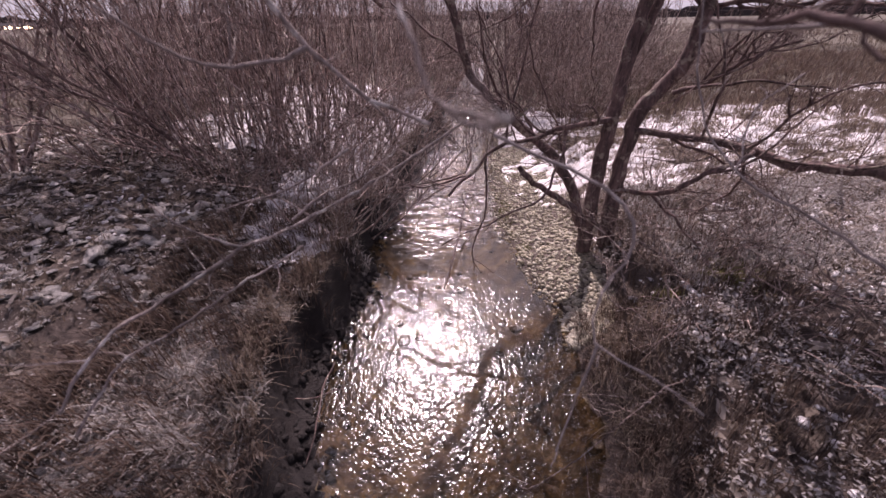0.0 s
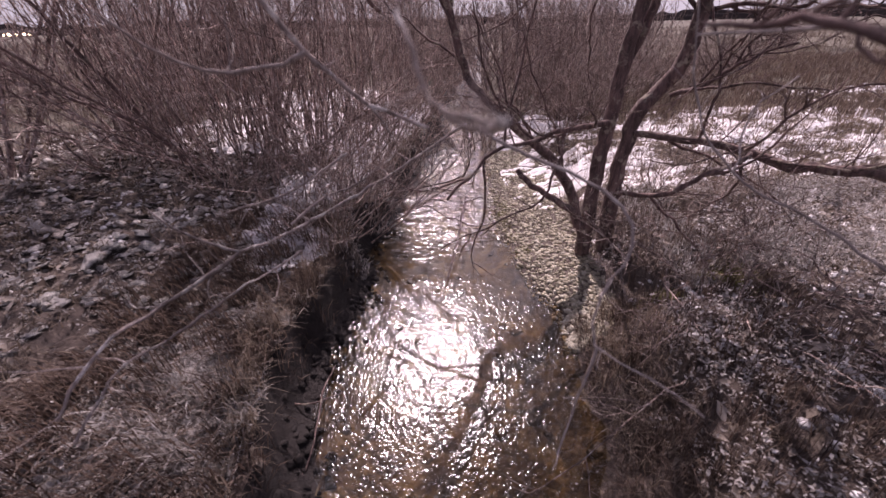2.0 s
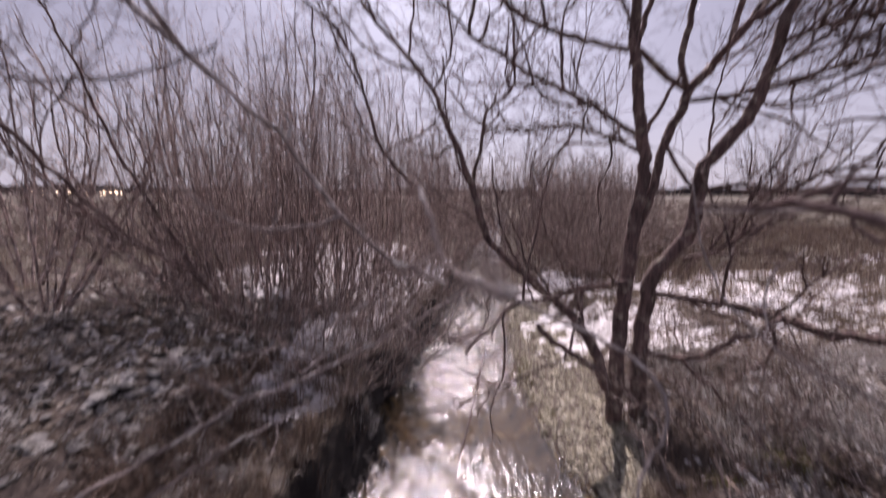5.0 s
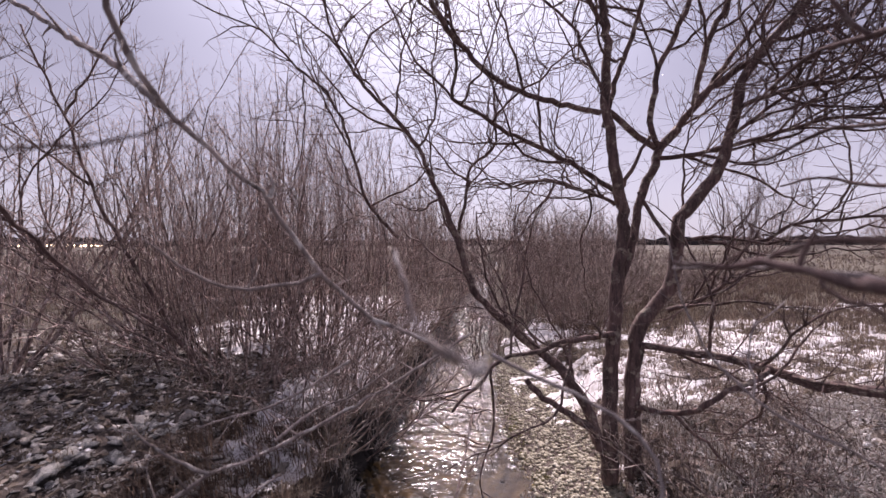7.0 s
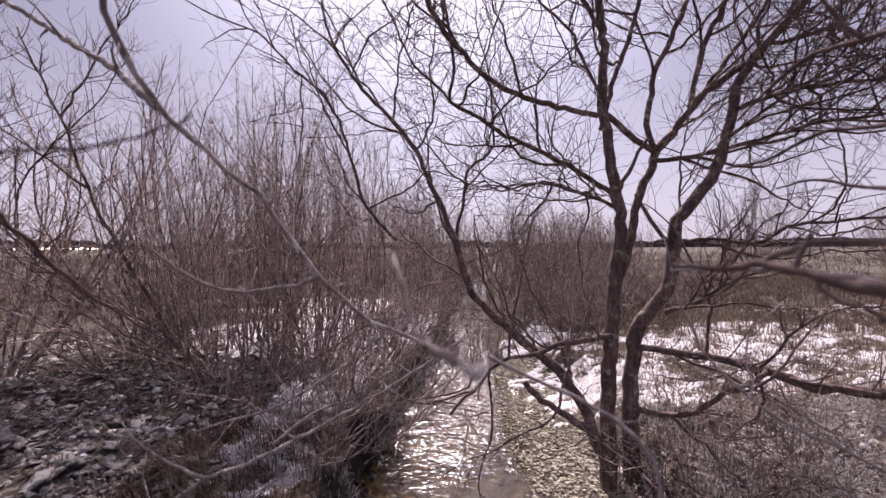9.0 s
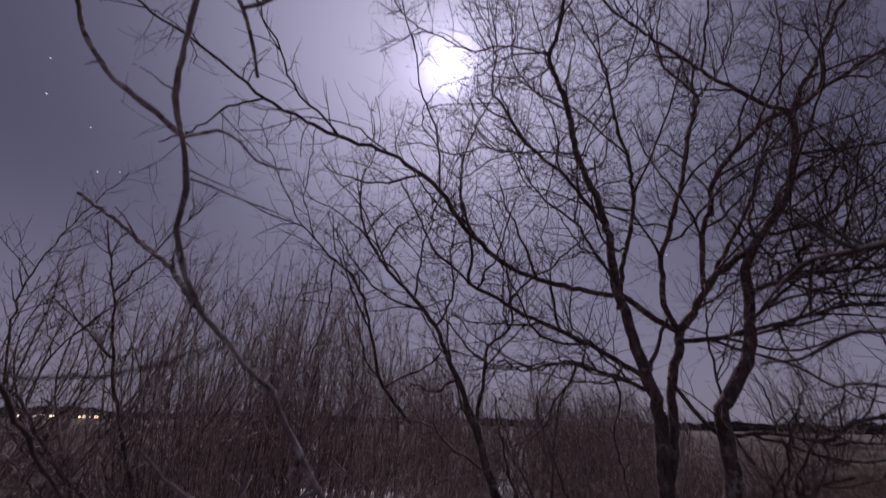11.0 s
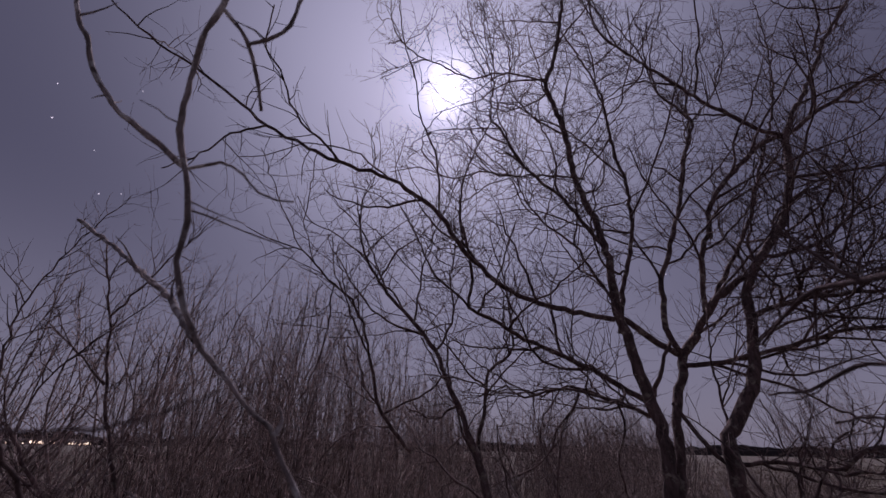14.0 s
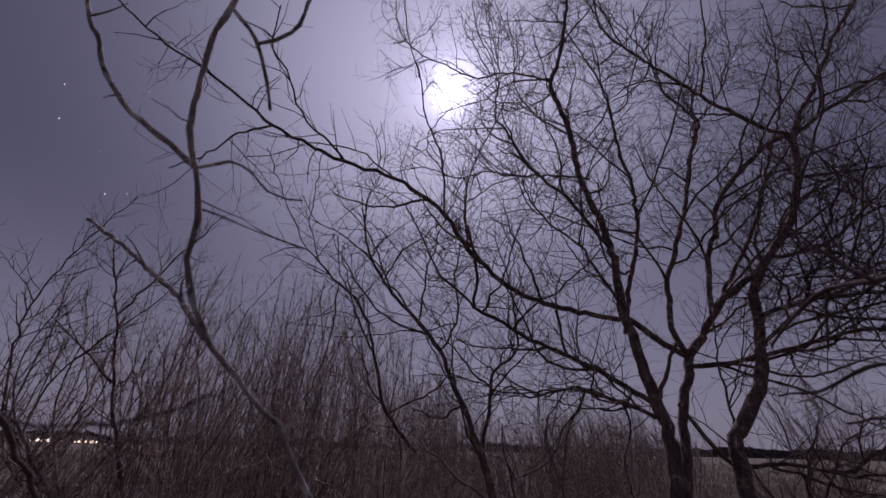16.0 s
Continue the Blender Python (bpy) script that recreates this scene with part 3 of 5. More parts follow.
limb("limb", [(1.66, 4.22, 4.88), (1.51, 4.19, 5.14), (1.25, 4.17, 5.6), (0.92, 4.14, 5.95), (0.72, 4.11, 6.22), (0.48, 4.08, 6.78), (0.35, 4.05, 7.05), (0.45, 4.03, 7.96), (0.35, 4.0, 9.06)], 0.026, 0.006, boughs=11, reach=1.3)
limb("limb", [(1.62, 4.2, 4.23), (1.47, 4.24, 4.59), (1.31, 4.28, 5.0), (1.03, 4.32, 5.31), (0.79, 4.36, 5.75), (0.64, 4.4, 6.47)], 0.02, 0.006, boughs=8, reach=1.2)
limb("limb", [(1.58, 4.2, 4.02), (1.27, 4.05, 4.03), (1.0, 3.91, 4.03), (0.64, 3.76, 4.09), (0.34, 3.61, 4.19), (0.12, 3.46, 4.34), (-0.05, 3.32, 4.45), (-0.21, 3.17, 4.67), (-0.42, 3.02, 4.85), (-0.74, 2.88, 5.01), (-1.09, 2.73, 5.05), (-1.37, 2.58, 5.12), (-1.82, 2.44, 5.32), (-2.19, 2.29, 5.61), (-2.46, 2.14, 5.75), (-2.74, 1.99, 5.91), (-2.98, 1.85, 6.09), (-3.48, 1.7, 6.6)], 0.030, 0.005, "long limb reaching out over the bridge", every=0.22, depth=2, length=0.6, boughs=6, reach=1.1)
limb("limb", [(1.77, 4.2, 3.16), (1.55, 4.12, 3.27), (1.29, 4.04, 3.4), (0.92, 3.96, 3.57), (0.56, 3.88, 3.71), (0.38, 3.8, 3.8), (0.19, 3.72, 3.9), (-0.0, 3.64, 3.98), (0.03, 3.56, 4.26), (-0.0, 3.48, 4.53), (-0.05, 3.4, 4.78)], 0.029, 0.012, every=0.14, boughs=8, reach=1.2)
limb("limb", [(1.81, 4.2, 3.01), (1.45, 4.17, 3.16), (1.2, 4.14, 3.22), (0.95, 4.11, 3.28), (0.71, 4.09, 3.24), (0.53, 4.06, 3.18), (0.35, 4.03, 3.3), (0.2, 4.0, 3.22)], 0.02, 0.006, boughs=6, reach=1.0)
limb("limb", [(1.77, 4.25, 3.03), (1.6, 4.29, 3.15), (1.34, 4.33, 3.24), (1.04, 4.38, 3.34), (0.77, 4.42, 3.25), (0.48, 4.46, 3.32), (0.3, 4.5, 3.29)], 0.018, 0.006, boughs=5, reach=0.9)
limb("trunk", [(1.52, 3.95, 0.51), (1.38, 4.0, 0.92), (1.24, 4.06, 1.15), (1.1, 4.11, 1.32), (0.87, 4.17, 1.5), (0.64, 4.22, 1.69), (0.43, 4.28, 1.87), (0.23, 4.33, 2.11), (0.12, 4.38, 2.4), (0.04, 4.44, 2.69), (-0.09, 4.49, 3.05), (-0.24, 4.55, 3.36), (-0.41, 4.6, 3.77)], 0.062, 0.024, "leaning side trunk", every=0.35, length=0.7, boughs=9, reach=1.2)
limb("limb", [(-0.41, 4.6, 3.77), (-0.68, 4.6, 4.11), (-0.99, 4.62, 4.43), (-1.24, 4.64, 4.78), (-1.45, 4.66, 5.14), (-1.54, 4.68, 5.5), (-1.67, 4.7, 6.07)], 0.028, 0.009, boughs=8, reach=1.4)
limb("limb", [(-0.41, 4.6, 3.77), (-0.28, 4.6, 3.94), (-0.2, 4.65, 4.3), (-0.25, 4.7, 4.73), (-0.18, 4.75, 5.24), (-0.21, 4.8, 5.83)], 0.016, 0.006, boughs=6, reach=1.2)
limb("limb", [(-0.69, 4.62, 4.12), (-0.65, 4.69, 4.59), (-0.62, 4.76, 4.97), (-0.51, 4.83, 5.36), (-0.58, 4.9, 5.9)], 0.015, 0.006, boughs=6, reach=1.1)
limb("limb", [(0.06, 4.5, 2.65), (0.14, 4.53, 3.15), (0.21, 4.55, 3.51), (0.39, 4.58, 3.65), (0.51, 4.6, 3.83), (0.49, 4.62, 4.28), (0.46, 4.65, 4.7), (0.34, 4.67, 5.19), (0.31, 4.7, 5.61)], 0.022, 0.006, boughs=9, reach=1.0)
limb("limb", [(-0.65, 4.6, 2.69), (-0.96, 4.42, 3.04), (-1.06, 4.25, 3.44), (-1.14, 4.08, 3.83), (-1.3, 3.9, 4.17), (-1.54, 3.73, 4.35), (-1.79, 3.55, 4.6), (-2.01, 3.38, 4.63), (-2.24, 3.2, 4.7)], 0.022, 0.005, every=0.2, boughs=7, reach=1.0)
limb("limb", [(1.4, 3.85, 0.74), (1.18, 3.86, 0.9), (0.98, 3.88, 1.01), (0.84, 3.89, 1.11), (0.74, 3.9, 1.23)], 0.041, 0.029, "curled stump of a broken limb", bare=True)
limb("limb", [(2.24, 4.28, 3.54), (2.5, 4.04, 3.52), (2.86, 3.83, 3.6), (3.12, 3.62, 3.66), (3.27, 3.42, 3.68), (3.51, 3.21, 3.66), (3.62, 3.0, 3.65)], 0.026, 0.01, boughs=10, reach=1.3)
limb("limb", [(2.82, 3.9, 3.94), (2.94, 3.72, 4.0), (3.04, 3.54, 4.0), (3.22, 3.36, 3.98), (3.48, 3.18, 3.94), (3.66, 3.0, 3.95)], 0.028, 0.01, boughs=9, reach=1.3)
limb("limb", [(3.14, 3.65, 4.05), (3.1, 3.54, 4.15), (3.06, 3.42, 4.23), (3.31, 3.31, 4.33), (3.5, 3.2, 4.45)], 0.018, 0.007, boughs=6, reach=1.2)
limb("limb", [(3.78, 3.85, 5.61), (3.95, 3.63, 5.49), (4.36, 3.42, 5.43), (4.61, 3.2, 5.36)], 0.022, 0.009, boughs=4, reach=1.3)
limb("limb", [(3.14, 3.9, 4.62), (3.33, 3.75, 4.58), (3.58, 3.6, 4.66), (3.75, 3.45, 4.82), (4.13, 3.3, 5.18)], 0.024, 0.008, boughs=5, reach=1.3)
limb("limb", [(2.8, 3.9, 3.7), (3.04, 3.67, 3.94), (3.27, 3.43, 4.1), (3.56, 3.2, 4.16)], 0.018, 0.007, boughs=7, reach=1.2)
limb("limb", [(2.0, 4.2, 3.16), (2.09, 4.08, 2.88), (2.21, 3.95, 2.65)], 0.02, 0.02, bare=True)
limb("limb", [(2.3, 3.95, 2.81), (2.35, 3.99, 3.19), (2.38, 4.03, 3.48), (2.44, 4.06, 3.76), (2.54, 4.1, 4.12)], 0.013, 0.006, boughs=3, reach=0.7)
limb("limb", [(1.84, 4.2, 3.22), (2.0, 4.22, 3.55), (2.15, 4.25, 3.78)], 0.022, 0.018, bare=True)
limb("limb", [(2.17, 3.95, 1.93), (2.39, 3.81, 2.03), (2.49, 3.67, 2.19), (2.54, 3.54, 2.28), (2.78, 3.4, 2.39)], 0.026, 0.008, length=0.5, boughs=6, reach=0.9)
limb("limb", [(1.66, 3.98, 1.68), (1.15, 3.78, 1.66), (0.76, 3.65, 1.58), (0.43, 3.54, 1.54), (0.19, 3.41, 1.34), (-0.01, 3.3, 1.16)], 0.033, 0.010, length=0.6, boughs=7, reach=1.4)
limb("limb", [(1.82, 3.95, 1.59), (2.2, 3.73, 1.57), (2.47, 3.57, 1.56), (2.74, 3.38, 1.51), (2.92, 3.23, 1.44), (3.21, 2.93, 1.49), (3.6, 2.5, 1.51)], 0.031, 0.052, length=0.6, boughs=6, reach=1.4)
limb("limb", [(2.66, 3.4, 1.53), (2.66, 3.17, 1.76), (2.73, 3.08, 1.97), (2.9, 2.94, 2.12), (3.2, 2.7, 2.2)], 0.014, 0.005, length=0.5, boughs=2, reach=0.9)
limb("limb", [(1.84, 3.9, 0.95), (2.07, 3.43, 1.11), (2.26, 3.24, 1.36), (2.45, 3.16, 1.5), (2.72, 3.39, 1.52)], 0.026, 0.021, length=0.5, boughs=2, reach=0.9)
limb("limb", [(2.24, 3.9, 2.65), (2.47, 3.73, 2.66), (2.66, 3.56, 2.64), (2.72, 3.39, 2.64), (2.76, 3.21, 2.75), (2.96, 3.04, 2.79), (3.14, 2.87, 2.81), (3.3, 2.7, 2.85)], 0.02, 0.009, length=0.6, boughs=6, reach=1.2)
limb("limb", [(1.29, 4.3, 7.96), (0.86, 4.2, 8.05), (0.49, 4.1, 7.98), (0.13, 4.0, 7.75), (-0.29, 3.9, 7.91), (-0.72, 3.8, 8.11), (-1.09, 3.7, 8.56), (-1.24, 3.6, 9.47)], 0.016, 0.006, boughs=6, reach=0.9)
limb("limb", [(1.6, 4.3, 6.02), (1.02, 4.2, 6.03), (0.55, 4.1, 5.95), (0.17, 4.0, 5.96), (-0.19, 3.9, 5.79), (-0.62, 3.8, 5.9), (-0.95, 3.7, 5.76)], 0.015, 0.005, boughs=5, reach=0.9)
limb("limb", [(-0.77, 3.0, 5.1), (-1.06, 2.92, 5.34), (-1.43, 2.84, 5.44), (-1.7, 2.76, 5.35), (-1.91, 2.68, 5.18), (-2.12, 2.6, 5.1)], 0.009, 0.004, every=0.3, length=0.4, depth=1)
limb("limb", [(-0.29, 3.45, 4.89), (-0.31, 3.38, 5.24), (-0.37, 3.3, 5.74), (-0.53, 3.23, 6.2), (-0.62, 3.15, 6.79), (-0.79, 3.08, 7.46), (-0.92, 3.0, 8.48)], 0.012, 0.006, every=0.25, length=0.5, depth=2, boughs=3, reach=0.8)
limb("limb", [(-0.04, 3.6, 4.59), (-0.08, 3.65, 5.05), (-0.03, 3.7, 5.64), (0.17, 3.75, 6.22), (0.42, 3.8, 6.86), (0.68, 3.85, 7.84), (0.63, 3.9, 9.18)], 0.012, 0.005, every=0.2, length=0.5, depth=2, boughs=5, reach=0.9)
limb("limb", [(1.45, 4.35, 6.88), (1.01, 4.41, 7.37), (0.76, 4.47, 8.1), (0.78, 4.54, 9.21), (0.54, 4.6, 10.72)], 0.014, 0.006, boughs=6, reach=1.0)
limb("limb", [(3.42, 4.5, 7.2), (4.06, 4.57, 8.0), (4.51, 4.63, 9.05), (4.76, 4.7, 10.48)], 0.014, 0.006, boughs=3, reach=1.0)
v, f = tubes(shift(grown, TREE_AT), 3)
part("crown", mesh_of("crown", v, f, TWIG), tree, "fine bare twigs", kind="stuff")


# ---------------------------------------------------------------- thickets
def shrub(name, label, category, at, stems, tall, spread, seed, material, r=0.016, root=0.35, single=False, every=0.22, twig=0.5, depth=1, lean=(0, 0), group="thickets", wild=0.25, thin=0.4, bare_foot=0.22):
    """A coppiced bush: many thin stems fanning out of one stool, each with side twigs."""
    rng = np.random.default_rng(seed)
    base = np.array((at[0], at[1], land(*at) - 0.04))
    bush = thing(name, label, category, tuple(base), group)
    rods, fine = [], []
    for _ in range(stems):
        a, q = rng.uniform(0, 2 * math.pi), math.sqrt(rng.random())
        out = np.array((math.cos(a), math.sin(a), 0.0))
        h = tall * rng.uniform(0.6, 1.0) * (1.06 - 0.2 * q)
        foot = out * root * q
        top = out * spread * q * rng.uniform(0.6, 1.2) + np.array((lean[0] * h, lean[1] * h, h))
        bend = out * spread * q * 0.22
        drift = rng.normal(0, 1, 3) * np.array((1, 1, 0.15)) * wild
        p = [foot, foot * 0.7 + top * 0.3 + bend * 0.6 + drift * 0.25, foot * 0.35 + top * 0.65 + bend + drift * 0.4 + rng.normal(0, 0.06, 3), top + drift - np.array((0, 0, abs(drift[0]) * 0.5))]
        p[0][2] = -0.05
        rod = smooth_path(p, r * rng.uniform(0.6, 1.3), r * 0.3, 0.28, rng, 0.014)
        rods.append(rod)
        fine += twigs_on(rng, rod, every, twig, r * thin, 0.8, 0.16, bare_foot, depth, 0.22)
    if single:
        for rod in rods:
            v, f = tubes([rod], 6)
            part("stem", mesh_of("stem", v, f, material), bush)
    else:
        v, f = tubes(rods, 5)
        part("stool", mesh_of("stool", v, f, material), bush, kind="stuff")
    v, f = tubes(fine, 3)
    part("crown", mesh_of("crown", v, f, material), bush, kind="stuff")
    return bush


TALL = "tall bare thicket of thin upright stems"
shrub("thicket", TALL + " on the brook bank", "bush", (-3.0, 5.9), 74, 5.4, 1.9, 41, STEM, 0.0125, 1.3, True, every=0.2, twig=0.6, depth=1, thin=0.42, wild=0.62, bare_foot=0.45)
shrub("thicket", TALL, "bush", (-2.1, 6.9), 64, 4.8, 1.5, 42, STEM, 0.0125, 1.15, True, every=0.2, twig=0.6, depth=1, thin=0.42, wild=0.62, bare_foot=0.45)
shrub("thicket", TALL, "bush", (-4.4, 7.2), 72, 5.6, 1.9, 43, STEM, 0.0125, 1.3, True, every=0.2, twig=0.6, depth=1, thin=0.42, wild=0.62, bare_foot=0.45)
shrub("thicket", TALL, "bush", (-3.2, 9.0), 46, 6.6, 1.6, 44, STEM, 0.0125, 1.5, every=0.25, twig=0.7, depth=1, thin=0.42, wild=0.5, bare_foot=0.45)
shrub("thicket", TALL, "bush", (-2.2, 9.6), 36, 4.8, 1.2, 45, STEM, 0.0125, 1.1, every=0.25, twig=0.7, depth=1, thin=0.42, wild=0.5, bare_foot=0.45)
shrub("thicket", TALL, "bush", (-5.6, 10.5), 42, 7.2, 1.8, 46, STEM, 0.0125, 1.6, every=0.25, twig=0.7, depth=1, thin=0.42, wild=0.5, bare_foot=0.45)
shrub("thicket", "dense dark thicket beside the brook", "bush", (-0.9, 12.0), 80, 5.0, 1.2, 47, BRAMBLE, 0.016, 0.8, every=0.16)
shrub("thicket", "dense dark thicket beside the brook", "bush", (0.2, 17.5), 40, 4.2, 1.8, 48, BRAMBLE, 0.018, 0.9, every=0.16)
shrub("bush", "reddish fan-shaped bare bush", "bush", (3.0, 9.2), 80, 2.0, 1.6, 49, BRAMBLE, 0.010, 0.3, every=0.14)
for k, (x, y, n, tall, wide) in enumerate(((2.3, 12.0, 70, 3.9, 2.0), (4.0, 13.5, 60, 3.7, 2.2), (5.6, 16.0, 60, 3.8, 2.4), (1.0, 20.0, 70, 5.6, 3.0), (6.5, 22.0, 60, 4.6, 3.2), (3.6, 18.0, 60, 4.8, 2.6),
                                           (-8.6, 15.0, 40, 3.4, 2.2), (-10.5, 17.0, 60, 4.6, 3.0), (9.0, 26.0, 60, 4.0, 3.4), (-15.0, 13.0, 30, 2.6, 2.2), (-20.0, 17.0, 30, 2.8, 2.8), (-5.0, 13.5, 45, 3.6, 2.6), (-7.6, 13.2, 40, 3.4, 2.4), (-13.0, 24.0, 50, 4.0, 3.2), (-2.2, 20.0, 70, 6.0, 3.0))):
    shrub("bush", "tangled bare bush beside the brook", "bush", (x, y), n, tall, wide, 140 + k, BRAMBLE, 0.008 + 0.0008 * y, 0.5 + 0.08 * y, every=0.24 + 0.009 * y, twig=0.95, wild=0.5, thin=0.55)
for k, (x, y, n, tall, wide) in enumerate(((0.9, 9.8, 45, 1.9, 1.1), (4.6, 10.6, 45, 2.1, 1.6), (6.6, 12.4, 45, 2.0, 1.8), (8.8, 14.2, 45, 2.1, 2.0), (-0.4, 14.6, 50, 2.8, 1.8), (-3.4, 12.4, 50, 2.6, 2.0), (-6.8, 9.6, 40, 1.9, 1.8), (-9.4, 10.8, 40, 1.9, 2.0), (11.5, 17.5, 45, 2.2, 2.4))):
    shrub("bush", "low tangled brown bush in the meadow", "bush", (x, y), n, tall, wide, 190 + k, BRAMBLE, 0.010, 0.8, every=0.16, twig=0.55, wild=0.5, thin=0.6, group="low bushes")
shrub("bare_tree", "slim bare tree far across the meadow", "tree", (23.0, 29.5), 40, 8.0, 3.6, 54, STEM, 0.03, 0.6, every=0.42, twig=1.6, group="meadow trees")
shrub("bare_tree", "slim bare tree far across the meadow", "tree", (34.0, 30.0), 40, 6.5, 4.0, 55, STEM, 0.03, 0.6, every=0.42, twig=1.6, group="meadow trees")
shrub("bare_tree", "slim bare tree far across the meadow", "tree", (13.5, 36.0), 40, 6.0, 4.0, 56, STEM, 0.03, 0.6, every=0.42, twig=1.6, group="meadow trees")

SPREAD = "wide bare bush of arching branches"
shrub("bush", SPREAD + " at the thicket's foot", "bush", (-3.0, 5.6), 20, 3.4, 3.0, 161, STEM, 0.017, 0.4, True, every=0.2, twig=0.8, depth=1, thin=0.42, wild=0.7, lean=(-0.1, -0.15), group="arching bushes")
shrub("bush", SPREAD + " on the brook bank", "bush", (-2.1, 5.9), 16, 3.0, 2.4, 162, STEM, 0.015, 0.3, True, every=0.2, twig=0.7, depth=1, thin=0.42, wild=0.7, lean=(0.1, -0.2), group="arching bushes")
shrub("bush", SPREAD + " hanging over the water", "bush", (-1.35, 5.2), 12, 2.3, 2.1, 163, BRAMBLE, 0.012, 0.25, True, every=0.16, twig=0.6, depth=1, thin=0.45, wild=0.6, lean=(0.25, -0.15), group="arching bushes")
shrub("bush", SPREAD + " hanging over the water", "bush", (-0.95, 7.6), 20, 2.4, 1.7, 164, BRAMBLE, 0.013, 0.25, True, every=0.16, twig=0.7, depth=1, thin=0.45, wild=0.6, lean=(0.2, -0.1), group="arching bushes")
shrub("bush", SPREAD + " in the meadow", "bush", (-4.9, 5.6), 18, 2.2, 2.2, 165, STEM, 0.013, 0.3, True, every=0.18, twig=0.7, depth=1, thin=0.42, wild=0.6, group="arching bushes")

shrub("bush", SPREAD + " hanging over the water", "bush", (-1.3, 4.0), 12, 1.5, 1.3, 166, BRAMBLE, 0.009, 0.25, True, every=0.15, twig=0.5, depth=1, thin=0.5, wild=0.5, lean=(0.35, -0.1), group="arching bushes")
shrub("bush", SPREAD + " hanging over the water", "bush", (-1.1, 4.7), 10, 1.7, 1.4, 167, BRAMBLE, 0.009, 0.25, True, every=0.15, twig=0.5, depth=1, thin=0.5, wild=0.5, lean=(0.35, -0.2), group="arching bushes")
SLIM = "slim young bare tree at the field's edge"
shrub("young_tree", SLIM, "tree", (-6.3, 5.2), 9, 5.2, 2.0, 171, STEM, 0.024, 0.15, True, every=0.2, twig=1.0, depth=1, thin=0.4, wild=0.5, group="young trees")
shrub("young_tree", SLIM, "tree", (-5.2, 6.4), 8, 5.0, 1.6, 172, STEM, 0.024, 0.15, True, every=0.2, twig=1.0, depth=1, thin=0.4, wild=0.5, group="young trees")
shrub("young_tree", SLIM, "tree", (-8.2, 6.6), 9, 5.6, 2.2, 173, STEM, 0.026, 0.15, True, every=0.22, twig=1.1, depth=1, thin=0.4, wild=0.5, group="young trees")

# crooked young tree leaning away from the thicket
rng = np.random.default_rng(12)
SAP_AT = (-3.3, 5.25, 0.6)
sapling = thing("sapling", "crooked young bare tree leaning out of the thicket", "tree", SAP_AT)
grown2 = []
for pts, r0, r1 in (([(-3.2, 5.2, 0.5), (-3.67, 4.88, 1.5), (-4.14, 4.66, 1.86), (-4.55, 4.43, 2.23), (-4.81, 4.18, 2.76), (-5.04, 4.0, 3.0)], 0.034, 0.014),
                    ([(-3.35, 5.3, 0.5), (-3.98, 5.19, 1.66), (-4.58, 5.07, 2.83), (-4.83, 5.01, 3.43), (-5.0, 4.94, 4.09), (-5.3, 4.86, 4.84), (-5.51, 4.8, 5.43)], 0.036, 0.010),
                    ([(-4.83, 5.0, 3.41), (-5.29, 4.73, 3.89), (-5.7, 4.6, 4.2)], 0.016, 0.006),
                    ([(-4.81, 4.18, 2.74), (-5.07, 4.4, 3.3), (-4.6, 4.4, 3.83), (-4.15, 4.45, 4.35), (-3.8, 4.5, 4.9)], 0.013, 0.005),
                    ([(-5.0, 4.02, 2.98), (-5.3, 4.0, 3.9), (-5.2, 4.05, 4.8), (-4.7, 4.1, 5.8)], 0.014, 0.005),
                    ([(-4.14, 4.66, 1.85), (-4.9, 4.4, 2.5), (-5.3, 4.2, 3.4), (-5.0, 4.1, 4.3)], 0.014, 0.005),
                    ([(-5.06, 4.9, 4.32), (-4.66, 4.84, 4.78), (-4.34, 4.82, 5.28), (-3.88, 4.8, 5.9)], 0.016, 0.006)):
    path = smooth_path(pts, r0, r1, 0.12, rng, 0.01)
    v, f = tubes(shift([path], SAP_AT), 7)
    part("limb", mesh_of("limb", v, f, BARK), sapling)
    grown2 += twigs_on(rng, path, 0.13, 0.85, 0.009, 0.9, 0.16, 0.25, 1)
v, f = tubes(shift(grown2, SAP_AT), 3)
part("crown", mesh_of("crown", v, f, TWIG), sapling, kind="stuff")

# low scrub on both banks
for k, (x, y, n, tall) in enumerate(((-1.75, 4.4, 15, 1.3), (-1.4, 5.6, 14, 1.6), (-2.6, 4.8, 12, 1.3), (-1.1, 6.6, 13, 1.8), (-0.7, 8.2, 14, 2.0), (-1.2, 4.9, 10, 2.1), (-2.8, 5.2, 10, 2.0), (-1.5, 3.9, 10, 1.3),
                                     (2.1, 3.3, 14, 0.7), (1.9, 2.2, 10, 0.6), (2.5, 2.6, 12, 0.7), (3.0, 3.6, 12, 0.8), (2.6, 4.6, 16, 0.8), (3.2, 2.2, 6, 0.6))):
    shrub("bramble", "tangled low brown bramble on the bank", "bush", (x, y), n, tall, 0.9, 70 + k, BRAMBLE, 0.008, 0.4, every=0.15, twig=0.55, group="brambles", wild=0.6, thin=0.6, depth=0 if x < 0 else 1, lean=(0.3 if x < 0 else -0.1, -0.1))

# ---------------------------------------------------------------- branches close to the bridge
rng = np.random.default_rng(13)


